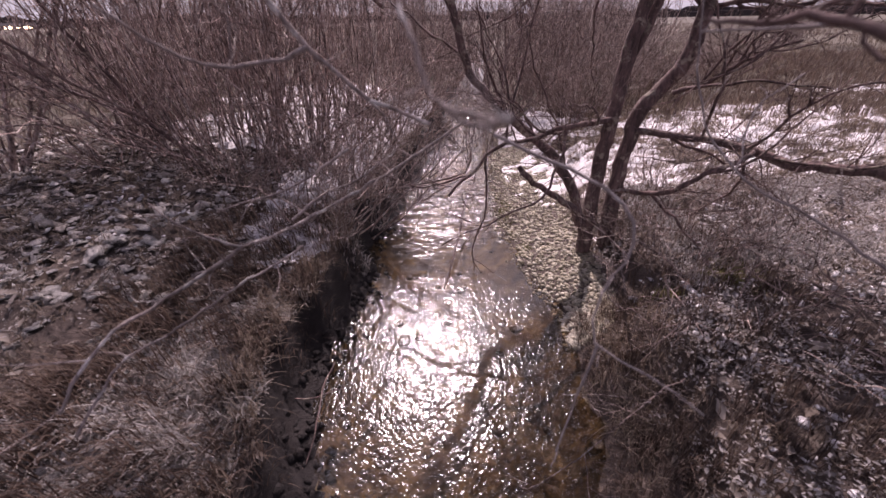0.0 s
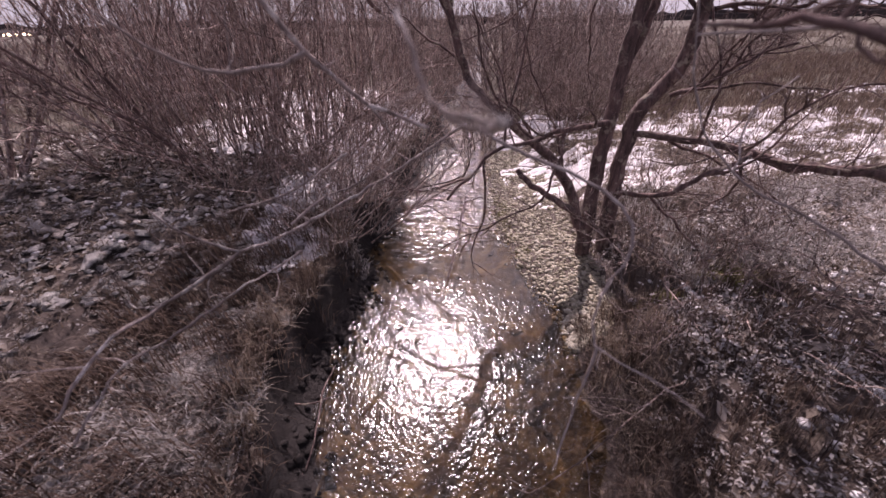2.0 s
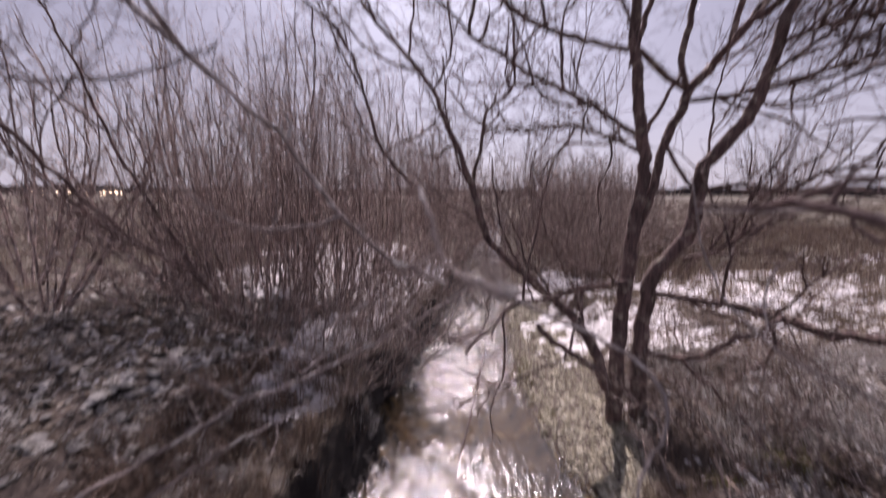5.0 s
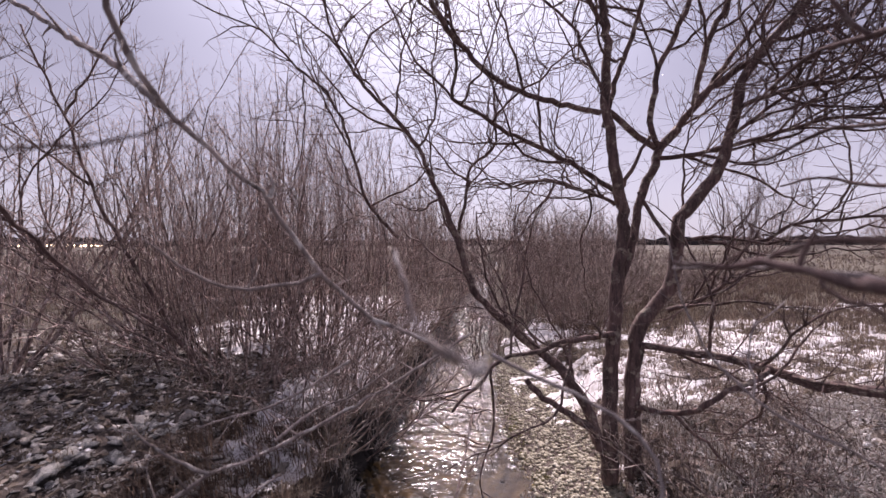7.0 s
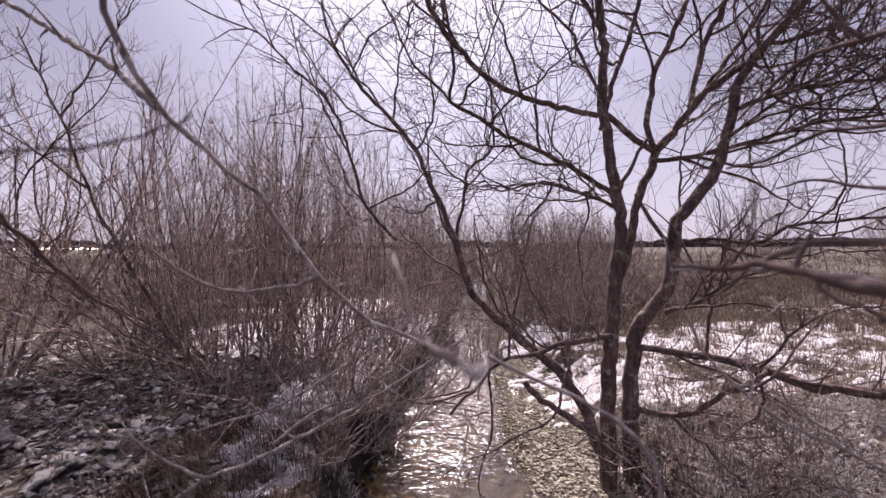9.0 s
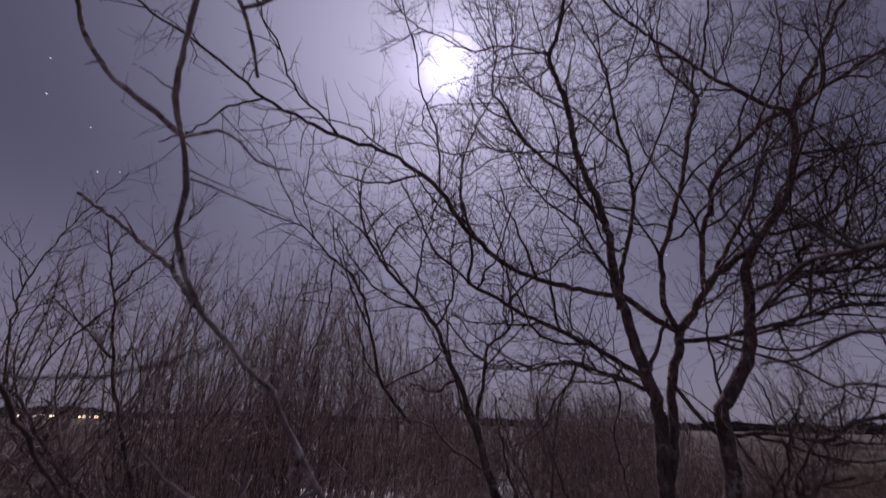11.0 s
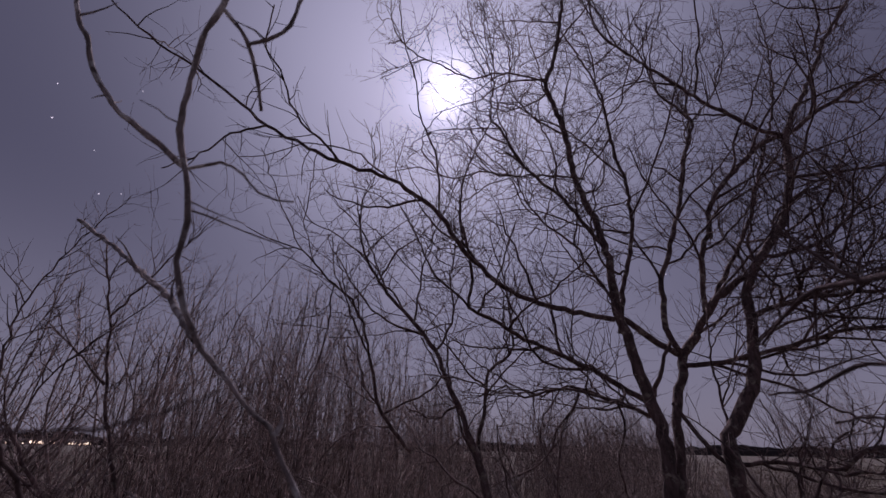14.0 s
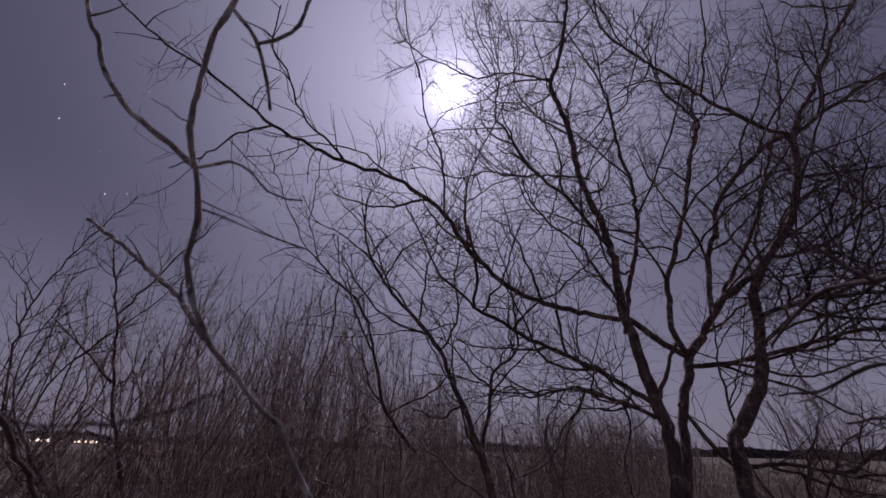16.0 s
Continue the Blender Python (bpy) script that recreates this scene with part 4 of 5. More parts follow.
def near_branch(label, rods, every=0.05, length=0.09, skin=PALE):
    at = rods[0][0][0]
    ob = thing("branch", label, "branch", at, "overhanging branches")
    fine = []
    for pts, r0, r1 in rods:
        path = smooth_path(pts, r0, r1, 0.05, rng, 0.003, 0.18)
        v, f = tubes(shift([path], at), 8)
        part("twig", mesh_of("twig", v, f, skin), ob)
        fine += twigs_on(rng, path, every, length, r1 * 0.6, 0.9, 0.05, 0.1, 0)
    v, f = tubes(shift(fine, at), 5)
    part("spray", mesh_of("spray", v, f, skin), ob, kind="stuff")


near_branch("grey-brown forked branch overhanging the bridge", [
    ([(-0.888, 0.75, 4.388), (-0.929, 0.791, 4.22), (-0.996, 0.832, 4.082), (-1.018, 0.873, 3.963), (-1.006, 0.914, 3.705), (-0.97, 0.956, 3.568), (-0.928, 0.997, 3.379), (-0.949, 1.038, 3.254), (-0.889, 1.079, 3.094), (-0.861, 1.12, 3.015), (-0.826, 1.138, 2.974), (-0.787, 1.156, 2.936), (-0.702, 1.174, 2.844), (-0.596, 1.192, 2.767), (-0.542, 1.21, 2.674), (-0.44, 1.228, 2.525), (-0.368, 1.246, 2.446), (-0.265, 1.264, 2.354), (-0.155, 1.282, 2.306), (-0.08, 1.3, 2.271)], 0.0115, 0.0065),
    ([(-0.861, 1.12, 3.015), (-1.031, 1.25, 3.124), (-1.243, 1.38, 3.267), (-1.476, 1.51, 3.399), (-1.742, 1.64, 3.559), (-2.03, 1.77, 3.728), (-2.474, 1.9, 3.983)], 0.013, 0.011),
    ([(-0.994, 0.98, 3.589), (-1.196, 0.95, 3.749), (-1.28, 0.92, 3.808), (-1.424, 0.89, 3.98), (-1.51, 0.86, 4.148), (-1.62, 0.83, 4.334), (-1.774, 0.8, 4.685)], 0.011, 0.009),
    ([(-0.992, 0.98, 3.584), (-0.872, 0.985, 3.611), (-0.777, 0.99, 3.557), (-0.699, 0.995, 3.479), (-0.577, 1.0, 3.446)], 0.006, 0.003),
    ([(-0.567, 1.18, 2.748), (-0.561, 1.19, 2.784), (-0.587, 1.2, 2.83)], 0.007, 0.003),
    ([(-0.943, 1.0, 3.427), (-0.84, 1.067, 3.405), (-0.747, 1.133, 3.388), (-0.645, 1.2, 3.363)], 0.004, 0.002),
    ([(-0.939, 0.8, 4.236), (-0.822, 0.85, 4.084), (-0.791, 0.9, 3.981), (-0.757, 0.95, 3.826)], 0.009, 0.006),
    ([(-0.617, 0.8, 4.297), (-0.676, 0.825, 4.095), (-0.814, 0.85, 4.07)], 0.007, 0.008)], 0.3, 0.22, WEATHERED)
near_branch("grey broken twig end beside the bridge", [
    ([(-0.094, 0.62, 2.592), (-0.082, 0.592, 2.564), (-0.07, 0.563, 2.541), (-0.057, 0.535, 2.499), (-0.033, 0.507, 2.475), (-0.001, 0.478, 2.457), (0.026, 0.45, 2.454)], 0.0036, 0.003),
    ([(-0.033, 0.5, 2.476), (-0.004, 0.433, 2.478), (0.023, 0.367, 2.484), (0.016, 0.3, 2.501)], 0.0035, 0.0045)], 0.3, 0.08, WEATHERED)
near_branch("thick dark branch beside the bridge", [
    ([(0.45, 0.8, 2.564), (0.472, 0.763, 2.559), (0.511, 0.725, 2.557), (0.538, 0.688, 2.567), (0.559, 0.65, 2.558), (0.57, 0.613, 2.553), (0.583, 0.575, 2.541), (0.588, 0.537, 2.539), (0.639, 0.5, 2.522)], 0.003, 0.013),
    ([(0.548, 0.7, 2.566), (0.573, 0.667, 2.597), (0.615, 0.633, 2.61), (0.667, 0.6, 2.605)], 0.005, 0.004),
    ([(0.595, 0.64, 2.551), (0.593, 0.61, 2.518), (0.604, 0.58, 2.51), (0.627, 0.55, 2.479)], 0.004, 0.003)], 0.12, 0.16, TWIG)
near_branch("lichened side branch beside the bridge", [
    ([(-0.86, 1.05, 2.615), (-0.807, 1.074, 2.564), (-0.767, 1.099, 2.525), (-0.681, 1.123, 2.478), (-0.618, 1.147, 2.469), (-0.561, 1.171, 2.475), (-0.482, 1.196, 2.483), (-0.426, 1.22, 2.508)], 0.003, 0.0075)], 0.2, 0.2, WEATHERED)
near_branch("pale branch tip beside the bridge", [
    ([(0.581, 1.033, 2.537), (0.657, 0.931, 2.544), (0.709, 0.825, 2.55), (0.792, 0.627, 2.521), (0.858, 0.396, 2.501)], 0.0026, 0.0086)], 0.330, 0.165)
near_branch("thin crooked twig overhanging the bridge", [
    ([(-0.653, 0.5, 2.739), (-0.57, 0.51, 2.733), (-0.517, 0.52, 2.739), (-0.47, 0.53, 2.753), (-0.413, 0.54, 2.773), (-0.374, 0.55, 2.794)], 0.003, 0.002)], 0.3, 0.12, TWIG)
near_branch("pale dead branch hanging over the bank", [
    ([(0.099, 2.2, 2.089), (-0.124, 2.094, 1.974), (-0.308, 1.988, 1.882), (-0.482, 1.881, 1.808), (-0.758, 1.775, 1.689), (-0.92, 1.669, 1.644), (-1.013, 1.562, 1.652), (-1.096, 1.456, 1.608), (-1.133, 1.35, 1.632)], 0.0070, 0.0094),
    ([(-0.541, 2.0, 1.991), (-0.71, 1.9, 1.899), (-0.867, 1.8, 1.833), (-0.998, 1.7, 1.827), (-1.103, 1.6, 1.816)], 0.0084, 0.0039),
    ([(-0.943, 1.45, 1.718), (-1.09, 1.467, 1.76), (-1.226, 1.483, 1.83), (-1.315, 1.5, 1.913)], 0.0084, 0.0033),
    ([(-0.687, 1.5, 1.689), (-0.767, 1.413, 1.655), (-0.888, 1.325, 1.627), (-1.01, 1.237, 1.562), (-1.181, 1.15, 1.473)], 0.0049, 0.0055),
    ([(-0.755, 1.6, 1.771), (-0.631, 1.733, 1.841), (-0.47, 1.867, 1.875), (-0.238, 2.0, 2.024)], 0.0070, 0.0028),
    ([(-0.937, 1.3, 1.745), (-1.062, 1.2, 1.687), (-1.157, 1.1, 1.649), (-1.217, 1.0, 1.639), (-1.288, 0.9, 1.557), (-1.335, 0.8, 1.452)], 0.0070, 0.0066),
    ([(-1.132, 1.1, 1.52), (-1.206, 0.983, 1.521), (-1.239, 0.867, 1.481), (-1.261, 0.75, 1.404)], 0.0056, 0.0055)], 0.16, 0.3, WEATHERED)
near_branch("pale zigzag twig below the bridge rail", [
    ([(0.112, 1.122, 2.28), (0.409, 1.003, 2.157), (0.488, 0.901, 2.032), (0.406, 0.854, 1.893), (0.386, 0.765, 1.781), (0.498, 0.673, 1.761), (0.584, 0.571, 1.742)], 0.0063, 0.0023),
    ([(0.406, 0.854, 1.893), (0.472, 0.937, 1.91), (0.531, 0.987, 1.91)], 0.0049, 0.0020),
    ([(0.386, 0.765, 1.781), (0.323, 0.699, 1.583), (0.283, 0.647, 1.474)], 0.0043, 0.0020)], 0.264, 0.132)
near_branch("pale thin twig beside the bridge", [
    ([(1.422, 0.805, 1.811), (1.125, 1.003, 2.009), (0.894, 1.168, 2.141), (0.762, 1.267, 2.372), (0.729, 1.333, 2.636)], 0.0049, 0.0026),
    ([(0.894, 1.168, 2.141), (0.96, 1.267, 2.306), (1.125, 1.333, 2.405)], 0.0036, 0.0023)], 0.165, 0.198)
near_branch("dark twiggy branch leaning over the bridge", [
    ([(1.188, 0.997, 3.161), (1.195, 1.132, 3.191), (1.185, 1.274, 3.224), (1.175, 1.435, 3.191), (1.171, 1.597, 3.111)], 0.0112, 0.0040),
    ([(1.241, 1.039, 2.927), (1.244, 1.178, 2.956), (1.234, 1.327, 2.973), (1.201, 1.495, 2.927), (1.165, 1.65, 2.927)], 0.0086, 0.0036),
    ([(1.261, 1.056, 2.758), (1.27, 1.204, 2.775), (1.264, 1.36, 2.828), (1.257, 1.511, 2.821)], 0.0073, 0.0033),
    ([(1.195, 1.132, 3.191), (1.142, 1.175, 3.3), (1.063, 1.198, 3.451)], 0.0073, 0.0033),
    ([(1.185, 1.274, 3.224), (1.198, 1.35, 3.135), (1.214, 1.409, 3.049)], 0.0059, 0.0033)], 0.073, 0.363, TWIG)
near_branch("dark leaning branch beside the bridge", [
    ([(-1.353, 1.0, 2.829), (-1.35, 1.12, 2.703), (-1.389, 1.24, 2.619), (-1.377, 1.36, 2.494), (-1.339, 1.48, 2.366), (-1.252, 1.6, 2.239)], 0.008, 0.004)], 0.3, 0.3, TWIG)

# sticks in the water
for pts, r in (([(-1.02, 2.35, 0.02), (-1.0, 2.0, 0.12), (-0.98, 1.55, 0.05), (-1.08, 1.2, -0.03)], 0.007), ([(-1.25, 1.95, 0.06), (-1.05, 1.93, 0.1), (-0.85, 2.05, 0.06)], 0.007), ([(0.28, 5.2, 0.4), (0.1, 4.2, 0.15), (-0.06, 3.45, -0.02)], 0.014)):
    path = smooth_path(pts, r, r * 0.6, 0.08, rng, 0.006)
    v, f = tubes(shift([path], pts[0]), 6)
    ob = new("stick", mesh_of("stick", v, f, BARK))
    ob.location = pts[0]
    tagged(ob, "dead stick lying in the shallow brook", "stick", "sticks")


# ---------------------------------------------------------------- grass
def blades(rng, x, y, tall, width, lean, down=None):
    """Bent blades of dry grass at the given places of the plan."""
    n = len(x)
    z = height(x, y) - 0.01
    a = rng.uniform(0, 2 * math.pi, n)
    h = tall * rng.uniform(0.4, 1.15, n)
    out = lean * rng.uniform(0.3, 1.2, n) * h
    ox, oy = np.cos(a) * out, np.sin(a) * out
    if down is not None:
        ox, oy = ox + down[0] * h, oy + down[1] * h
    b = rng.uniform(0, 2 * math.pi, n)
    wx, wy = np.cos(b) * width, np.sin(b) * width
    rise = np.sqrt(np.clip(h * h - (ox * ox + oy * oy) * 0.55, 0.0009, None))
    p = np.empty((n, 7, 3))
    for k, (u, w, s) in enumerate(((0.0, 1.0, 0.0), (0.45, 0.85, 0.68), (0.8, 0.55, 0.95))):
        for e, sign in ((0, -1), (1, 1)):
            p[:, 2 * k + e, 0] = x + ox * u * u + sign * wx * w
            p[:, 2 * k + e, 1] = y + oy * u * u + sign * wy * w
            p[:, 2 * k + e, 2] = z + rise * s
    p[:, 6, 0], p[:, 6, 1], p[:, 6, 2] = x + ox, y + oy, z + rise * 0.9
    if tall > 0.135 and down is None:
        i = np.arange(n)[:, None] * 5
        p = p[:, (0, 1, 2, 3, 6)]
        return p.reshape(-1, 3), (i + np.array([[0, 1, 3, 2]])).tolist() + (i + np.array([[2, 3, 4]])).tolist()
    i = np.arange(n)[:, None] * 7
    quads = np.concatenate([i + np.array([[0, 1, 3, 2]]), i + np.array([[2, 3, 5, 4]])])
    tris = i + np.array([[4, 5, 6]])
    return p.reshape(-1, 3), quads.tolist() + tris.tolist()


def tuft_places(rng, n, per, box, size, keep):
    cx, cy = rng.uniform(box[0], box[1], n), rng.uniform(box[2], box[3], n)
    ok = keep(cx, cy)
    cx, cy = cx[ok], cy[ok]
    x = np.repeat(cx, per) + rng.normal(0, size, len(cx) * per)
    y = np.repeat(cy, per) + rng.normal(0, size, len(cx) * per)
    ok = keep(x, y)
    return x[ok], y[ok]


def off_water(x, y):
    l, r = edges(y)
    return (x < l - 0.2) | (x > r + np.interp(y, BAR_Y, BAR_W) * 0.9 + 0.03)


def frosty(x, y):
    """Where the frost has stayed on the grass."""
    return off_water(x, y) & (0.65 * grain(x, y, 0.6, 77) + 0.35 * grain(x, y, 0.22, 78) > 0.56)


def bare(x, y):
    return off_water(x, y) & (0.65 * grain(x, y, 0.6, 77) + 0.35 * grain(x, y, 0.22, 78) < 0.60)


def sward(label, material, n, per, box, size, tall, width, lean, seed, keep=off_water, down=None):
    rng = np.random.default_rng(seed)
    x, y = tuft_places(rng, n, per, box, size, keep)
    v, f = blades(rng, x, y, tall, width, lean, down)
    tagged(new("grass", mesh_of("grass", v, f, material)), label, "grass", "dead grass", "stuff")


sward("short dry winter grass on the bank", STRAW, 330, 24, (-6.0, -1.2, 0.5, 8), 0.05, 0.14, 0.0035, 0.95, 101, keep=bare)
sward("long pale grass lying flat on the bank", FROSTED, 170, 30, (-2.5, -1.25, 0.5, 2.8), 0.045, 0.24, 0.004, 0.8, 132, down=(-0.35, -0.75),
      keep=lambda x, y: off_water(x, y) & (0.6 * grain(x, y, 0.5, 87) + 0.4 * grain(x, y, 0.17, 88) > 0.56))
sward("long dark grass lying flat on the bank", HERB, 260, 26, (-2.6, -1.2, 0.5, 4.2), 0.06, 0.30, 0.0045, 0.7, 133, down=(-0.3, -0.7))
sward("frost-whitened grass on the bank", FROSTED, 420, 36, (-2.6, -1.2, 0.3, 2.5), 0.06, 0.11, 0.004, 1.0, 102, keep=frosty)
sward("pale flattened grass tufts on the field", FROSTED, 900, 14, (-7.5, -1.7, 1.4, 9.5), 0.035, 0.07, 0.006, 1.35, 111, keep=frosty)
sward("brown flattened grass tufts on the field", STRAW, 500, 18, (-7.5, -1.7, 1.4, 9.5), 0.05, 0.10, 0.005, 1.2, 112)
sward("short dry winter grass in tufts", STRAW, 800, 24, (0.9, 8, 0.5, 9), 0.07, 0.16, 0.0035, 0.85, 103, keep=bare)
sward("frost-whitened grass in tufts", FROSTED, 2000, 24, (2.2, 7, 0.4, 5.5), 0.08, 0.12, 0.0045, 1.0, 104, keep=frosty)
sward("dead dark herbs on the bank", HERB, 240, 18, (0.85, 2.8, 0.4, 4.6), 0.07, 0.24, 0.003, 0.7, 105)
sward("dark weeds standing in the meadow", HERB, 3600, 12, (2.5, 22, 8.0, 22), 0.12, 0.34, 0.005, 0.6, 116)
sward("dry grass in the meadow", STRAW, 2100, 14, (3, 26, 7, 34), 0.2, 0.26, 0.007, 0.8, 106)
sward("dry grass in the meadow", HERB, 2100, 14, (-26, -3, 7, 34), 0.2, 0.24, 0.006, 0.85, 107)
sward("pale dead grass in the meadow", STRAW, 2200, 14, (-22, -3, 6, 26), 0.2, 0.22, 0.006, 0.9, 115)
sward("tall dead weeds across the meadow", HERB, 2200, 12, (-90, 90, 25, 110), 0.7, 0.55, 0.014, 0.6, 109)
sward("dry grass across the meadow", STRAW, 2200, 12, (-60, 60, 14, 80), 0.5, 0.45, 0.012, 0.7, 110)
sward("dead grass standing in the snow", STRAW, 2000, 16, (2.2, 13, 4.6, 10.5), 0.09, 0.2, 0.004, 0.75, 114)
sward("long dead grass hanging over the bank", STRAW, 800, 16, (-2.1, -0.3, 0.6, 8.5), 0.045, 0.34, 0.003, 0.55, 108,
      keep=lambda x, y: (x < edges(y)[0] - 0.22) & (x > edges(y)[0] - 0.5), down=(0.6, -0.15))
sward("dark dead herbs on the bank's face", HERB, 800, 12, (-2.1, -0.3, 0.6, 8.5), 0.05, 0.18, 0.003, 0.8, 113,
      keep=lambda x, y: (x < edges(y)[0] - 0.1) & (x > edges(y)[0] - 0.32), down=(0.4, 0.0))

# dark herbs stand in for the shaded face of the right bank
sward("dead herbs hanging over the water, dark for the bank's shade", HERB, 260, 16, (0.8, 2.0, 0.3, 2.9), 0.05, 0.2, 0.003, 0.8, 123,
      keep=lambda x, y: (x > edges(y)[1] - 0.02) & (x < edges(y)[1] + 0.55), down=(-0.4, -0.1))
sward("dead grass hanging over the water", STRAW, 200, 16, (0.8, 2.0, 0.3, 2.9), 0.05, 0.22, 0.003, 0.8, 124,
      keep=lambda x, y: (x > edges(y)[1] - 0.02) & (x < edges(y)[1] + 0.55), down=(-0.5, -0.1))
sward("frost-whitened grass on the thicket's bank", FROSTED, 1500, 18, (-2.4, -0.4, 3.6, 9.0), 0.05, 0.11, 0.0055, 1.0, 130,
      keep=lambda x, y: (x < edges(y)[0] - 0.02) & (x > edges(y)[0] - 1.1) & (grain(x, y, 0.35, 79) > 0.5))
sward("matted white frosted grass on the bank", FROSTED, 260, 34, (-2.05, -1.28, 0.55, 1.9), 0.05, 0.07, 0.006, 1.2, 134, keep=lambda x, y: off_water(x, y) & (grain(x, y, 0.45, 89) + 0.4 * grain(x, y, 0.13, 90) > 0.55))
sward("frost-whitened grass at the bank's edge", FROSTED, 300, 30, (-2.5, -1.45, 0.7, 2.2), 0.05, 0.09, 0.005, 1.1, 131, keep=lambda x, y: off_water(x, y) & (grain(x, y, 0.4, 80) > 0.42))
sward("yellow-green mossy grass clumps on the bank", MOSS, 9, 90, (1.7, 1.95, 2.65, 2.85), 0.05, 0.07, 0.003, 0.9, 120)
sward("yellow-green mossy grass clumps on the bank", MOSS, 14, 90, (2.35, 2.7, 2.65, 2.95), 0.07, 0.07, 0.003, 0.9, 121)
sward("yellow-green mossy grass along the gravel", MOSS, 60, 20, (0.75, 1.1, 4.0, 6.5), 0.03, 0.05, 0.003, 0.9, 122, keep=lambda x, y: (x > edges(y)[1] - 0.02) & (x < edges(y)[1] + 0.18))

def frosted_leaves(label, n, box, seed, keep):
    """Small curled leaves of low herbs, white with frost."""
    rng = np.random.default_rng(seed)
    x, y = rng.uniform(box[0], box[1], n), rng.uniform(box[2], box[3], n)
    ok = keep(x, y)
    x, y = x[ok], y[ok]
    n = len(x)
    z = height(x, y) + 0.02 + 0.14 * rng.random(n) ** 1.5
    a, s = rng.uniform(0, 6.28, n), rng.uniform(0.005, 0.015, n)
    t1, t2 = rng.normal(0, 0.5, n), rng.normal(0, 0.5, n)
    p = np.empty((n, 5, 3))
    for k, (u, w, b) in enumerate(((-1.3, 0, 0), (0, -0.6, 0.3), (1.4, 0, 0.1), (0, 0.6, 0.3), (0, 0, -0.15))):
        p[:, k, 0] = x + s * (np.cos(a) * u - np.sin(a) * w)
        p[:, k, 1] = y + s * (np.sin(a) * u + np.cos(a) * w)
        p[:, k, 2] = z + s * (u * t1 + w * t2 + b)
    i = np.arange(n)[:, None] * 5
    f = np.concatenate([i + np.array([[0, 1, 4]]), i + np.array([[1, 2, 4]]), i + np.array([[2, 3, 4]]), i + np.array([[3, 0, 4]])]).tolist()
    tagged(new("herb_leaves", mesh_of("herb_leaves", p.reshape(-1, 3), f, FROSTED)), label, "leaves", "frosted herbs", "stuff")


frosted_leaves("frost-white leaves of low herbs on the bank", 58000, (1.3, 5.5, -1.6, 4.6), 201,
               lambda x, y: off_water(x, y) & (0.5 * grain(x, y, 0.45, 83) + 0.35 * grain(x, y, 0.13, 84) + 0.08 * x + 0.4 * np.clip(y + 0.4, -1.5, 0) > 0.60))
frosted_leaves("frost-white leaves among the clods", 18000, (-6.5, -1.5, 1.0, 7.0), 202,
               lambda x, y: off_water(x, y) & (0.6 * grain(x, y, 0.3, 85) + 0.4 * grain(x, y, 0.12, 86) > 0.55))

# fallen leaves and flattened blades
rng = np.random.default_rng(15)
n = 9000
x, y = rng.uniform(-6, 7, n), rng.uniform(0.5, 8, n)
ok = off_water(x, y)
x, y = x[ok], y[ok]
n = len(x)
z = height(x, y) + rng.uniform(0.005, 0.05, n)
a, s = rng.uniform(0, 6.28, n), rng.uniform(0.012, 0.05, n)
t1, t2 = rng.normal(0, 0.35, n), rng.normal(0, 0.35, n)
p = np.empty((n, 5, 3))
for k, (u, w, b) in enumerate(((-1.3, 0, 0), (0, -0.6, 0.3), (1.4, 0, 0.1), (0, 0.6, 0.3), (0, 0, -0.15))):
    p[:, k, 0] = x + s * (np.cos(a) * u - np.sin(a) * w)
    p[:, k, 1] = y + s * (np.sin(a) * u + np.cos(a) * w)
    p[:, k, 2] = z + s * (u * t1 + w * t2 + b)
i = np.arange(n)[:, None] * 5
f = np.concatenate([i + np.array([[0, 1, 4]]), i + np.array([[1, 2, 4]]), i + np.array([[2, 3, 4]]), i + np.array([[3, 0, 4]])]).tolist()
tagged(new("leaf_litter", mesh_of("leaf_litter", p.reshape(-1, 3), f, LEAF)), "fallen brown leaves scattered over the banks", "leaves", kind="stuff")


# ---------------------------------------------------------------- stones and clods
def lump(rng, flat, rough, levels=2):
    bm = bmesh.new()
    bmesh.ops.create_icosphere(bm, subdivisions=levels, radius=1.0)
    off = Vector(rng.uniform(-50, 50, 3))
    for q in bm.verts:
        q.co *= 1 + rough * noise.noise(q.co * 1.1 + off) + rough * 0.55 * noise.noise(q.co * 3.1 + off)
        q.co.z *= flat
    v = np.array([q.co[:] for q in bm.verts])
    f = [[q.index for q in face.verts] for face in bm.faces]
    bm.free()
    return v, f


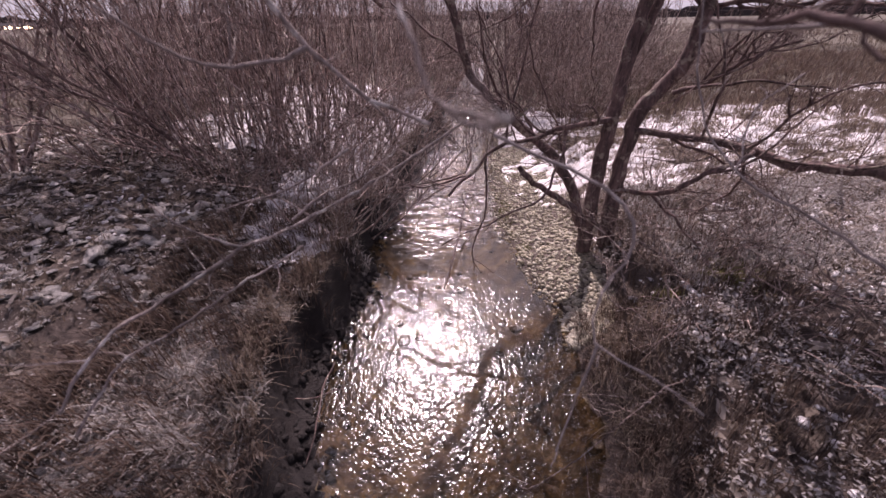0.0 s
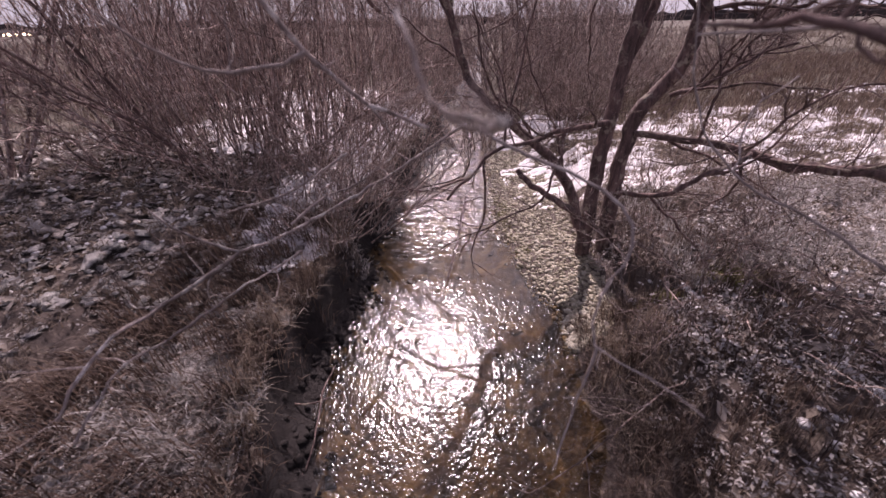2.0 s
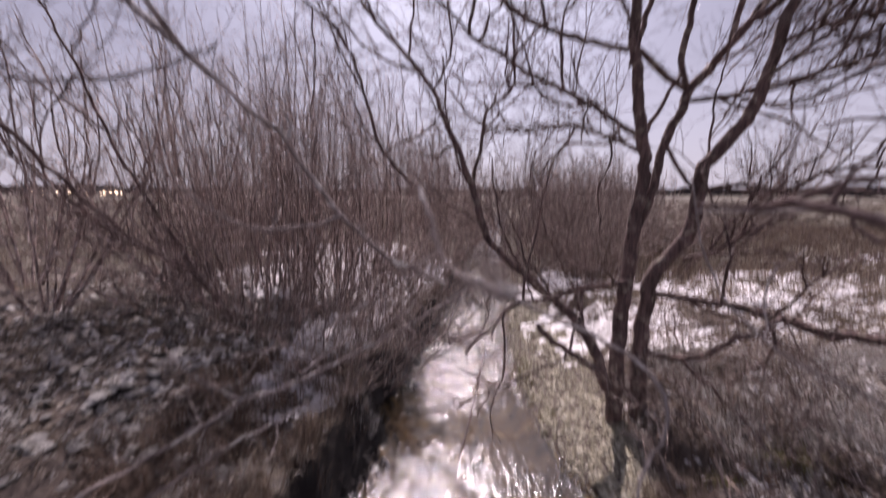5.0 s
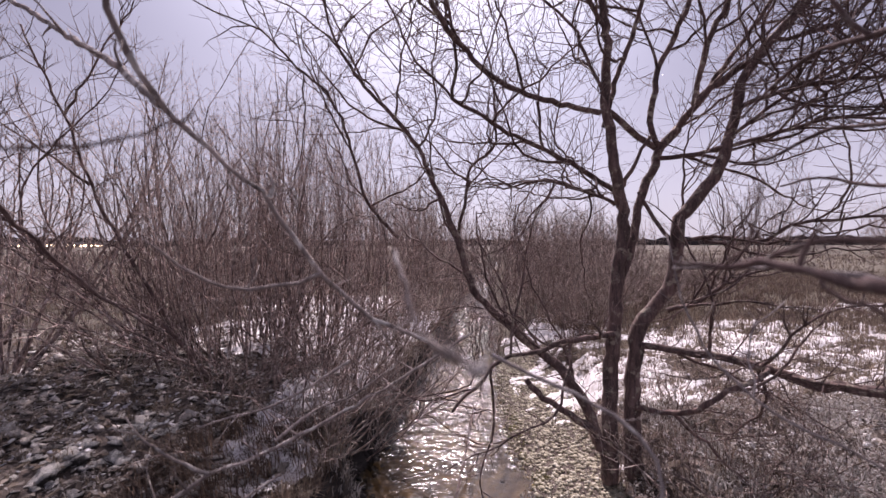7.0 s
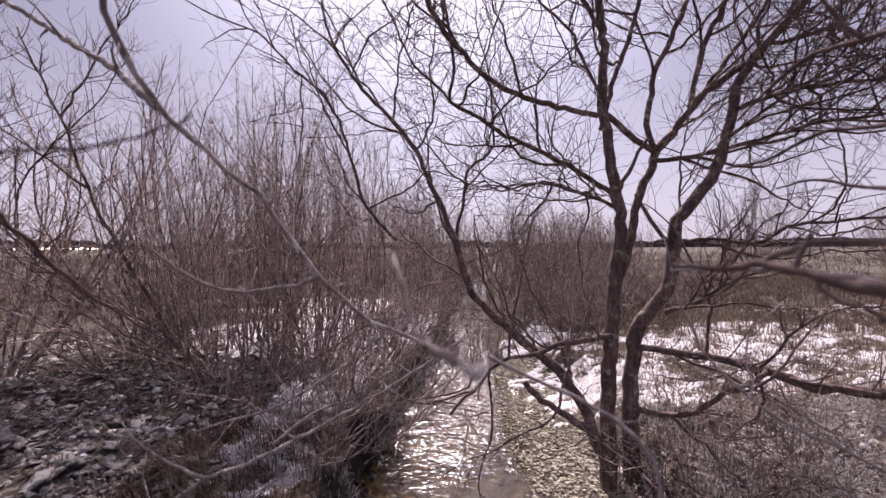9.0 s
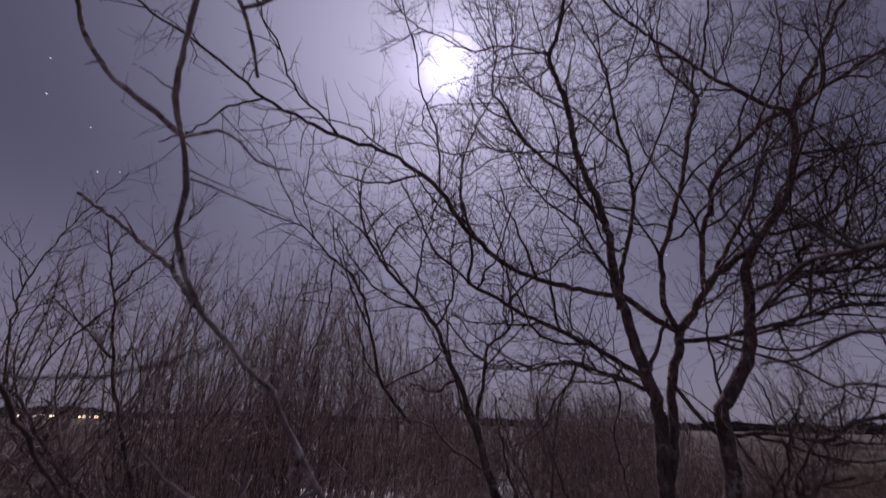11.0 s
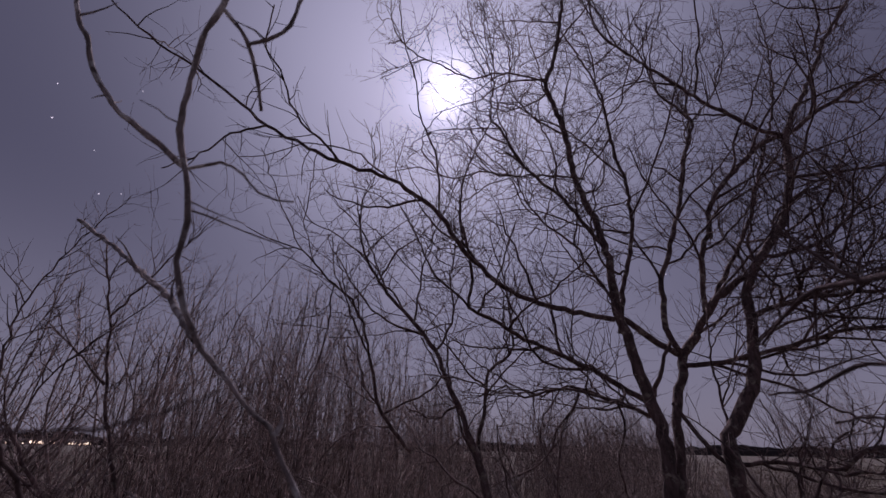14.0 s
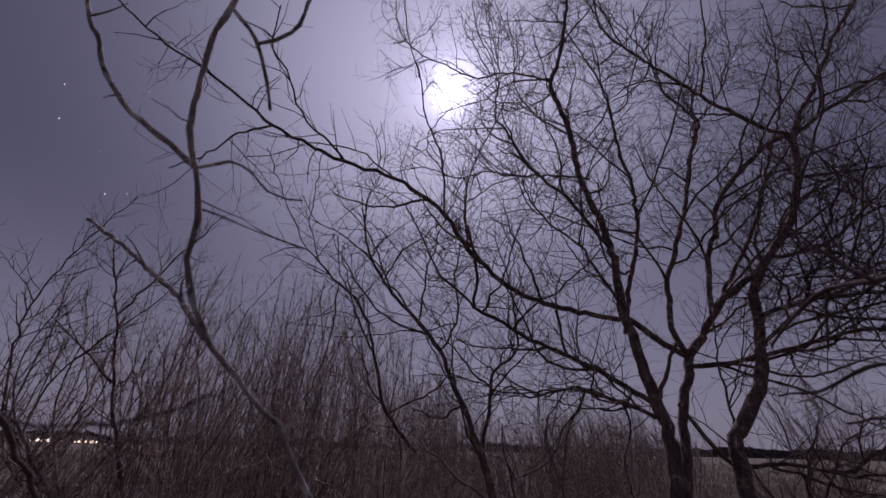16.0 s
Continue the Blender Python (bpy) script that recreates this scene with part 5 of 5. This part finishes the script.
def scatter(name, material, parent, label, rng, x, y, size, flat, rough, own, sink=0.3, levels=2, near=(0, 2)):
    """Loose pieces: the nearest ones each an object, the rest in one mesh."""
    kinds = [lump(rng, flat, rough, levels if k < 4 else 1) for k in range(8)]
    shared = [mesh_of(name, v, f, material) for v, f in kinds]
    order = np.argsort(np.hypot(x - near[0], y - near[1]))
    x, y, size = x[order], y[order], size[order]
    z = height(x, y)
    verts, faces, n0 = [], [], 0
    for k in range(len(x)):
        turn = Euler((rng.normal(0, 0.25), rng.normal(0, 0.25), rng.uniform(0, 6.28)))
        s = Vector((size[k] * rng.uniform(0.8, 1.35), size[k], size[k] * rng.uniform(0.7, 1.1)))
        m = Matrix.LocRotScale((x[k], y[k], z[k] + size[k] * flat * (0.5 - sink)), turn, s)
        if k < own:
            part(name, shared[k % 4], parent, "", m)
        else:
            v, f = kinds[4 + k % 4]
            mm = np.array(m)
            verts.append(v @ mm[:3, :3].T + mm[:3, 3])
            faces += [[i + n0 for i in q] for q in f]
            n0 += len(v)
    if verts:
        part(name + "_spread", mesh_of(name + "_spread", np.concatenate(verts), faces, material), parent, label, kind="stuff")


rng = np.random.default_rng(16)
bar = thing("gravel_bar", "bank of pale frosted pebbles beside the water", "gravel", (0, 0, 0), kind="structure")
y = rng.uniform(2.5, 8.5, 6800)
l, r = edges(y)
x = r - 0.12 + rng.random(6800) ** 0.8 * (np.interp(y, BAR_Y, BAR_W) + 0.2)
scatter("pebble", PEBBLE, bar, "pale frosted pebbles", rng, x, y, 0.009 + 0.024 * rng.random(6800) ** 1.6, 0.62, 0.35, 300, near=(1.1, 2.8))

rng = np.random.default_rng(17)
n = 3000
x, y = -1.55 - rng.random(n) ** 1.1 * 5.85, rng.uniform(0.9, 8.5, n)
thin_out = (y > 2.3) | (rng.random(n) < 0.45)
x, y, n = x[thin_out], y[thin_out], int(thin_out.sum())
scatter("clod", CLOD, ground, "frosted earth clods and stones", rng, x, y, (0.02 + 0.06 * rng.random(n) ** 1.8) * np.clip(0.45 + 0.22 * y, 0.5, 1.1), 0.6, 1.15, 300, 0.28, near=(-2.6, 2.6))
# earth lumps in the same shade-darkened colour as the bank's face
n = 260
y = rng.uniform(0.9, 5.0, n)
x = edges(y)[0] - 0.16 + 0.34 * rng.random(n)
scatter("mud_lump", SHADED_MUD, ground, "lumps of wet earth fallen at the bank's foot, darkened for shade", rng, x, y, 0.012 + 0.04 * rng.random(n) ** 2, 0.6, 0.9, 0, 0.3)
n = 40
x, y = rng.uniform(-1.2, 1.2, n), rng.uniform(0.8, 4.5, n)
l, r = edges(y)
ok = (x > l + 0.1) & (x < r - 0.05)
scatter("bed_stone", BED, ground, "brown stones on the brook bed", rng, x[ok], y[ok], rng.uniform(0.03, 0.08, n)[ok], 0.5, 0.4, 0, 0.4)

# flecks of snow caught in the grass
rng = np.random.default_rng(18)
spots = []
for x0, x1, y0, y1, count in ((1.7, 6.0, 0.6, 4.4, 2600), (-2.2, -1.25, 0.6, 2.0, 420), (-4.2, -0.9, 3.0, 8.5, 2600)):
    x, y = rng.uniform(x0, x1, count), rng.uniform(y0, y1, count)
    ok = off_water(x, y) & (0.6 * grain(x, y, 0.5, 81) + 0.4 * grain(x, y, 0.16, 82) > 0.5)
    spots.append(np.stack([x[ok], y[ok]]))
x, y = np.concatenate(spots, 1)
scatter("snow_fleck", SNOW, ground, "small flecks of old snow caught in the grass", rng, x, y, 0.010 + 0.030 * rng.random(len(x)) ** 2, 0.35, 1.3, 0, -0.2)
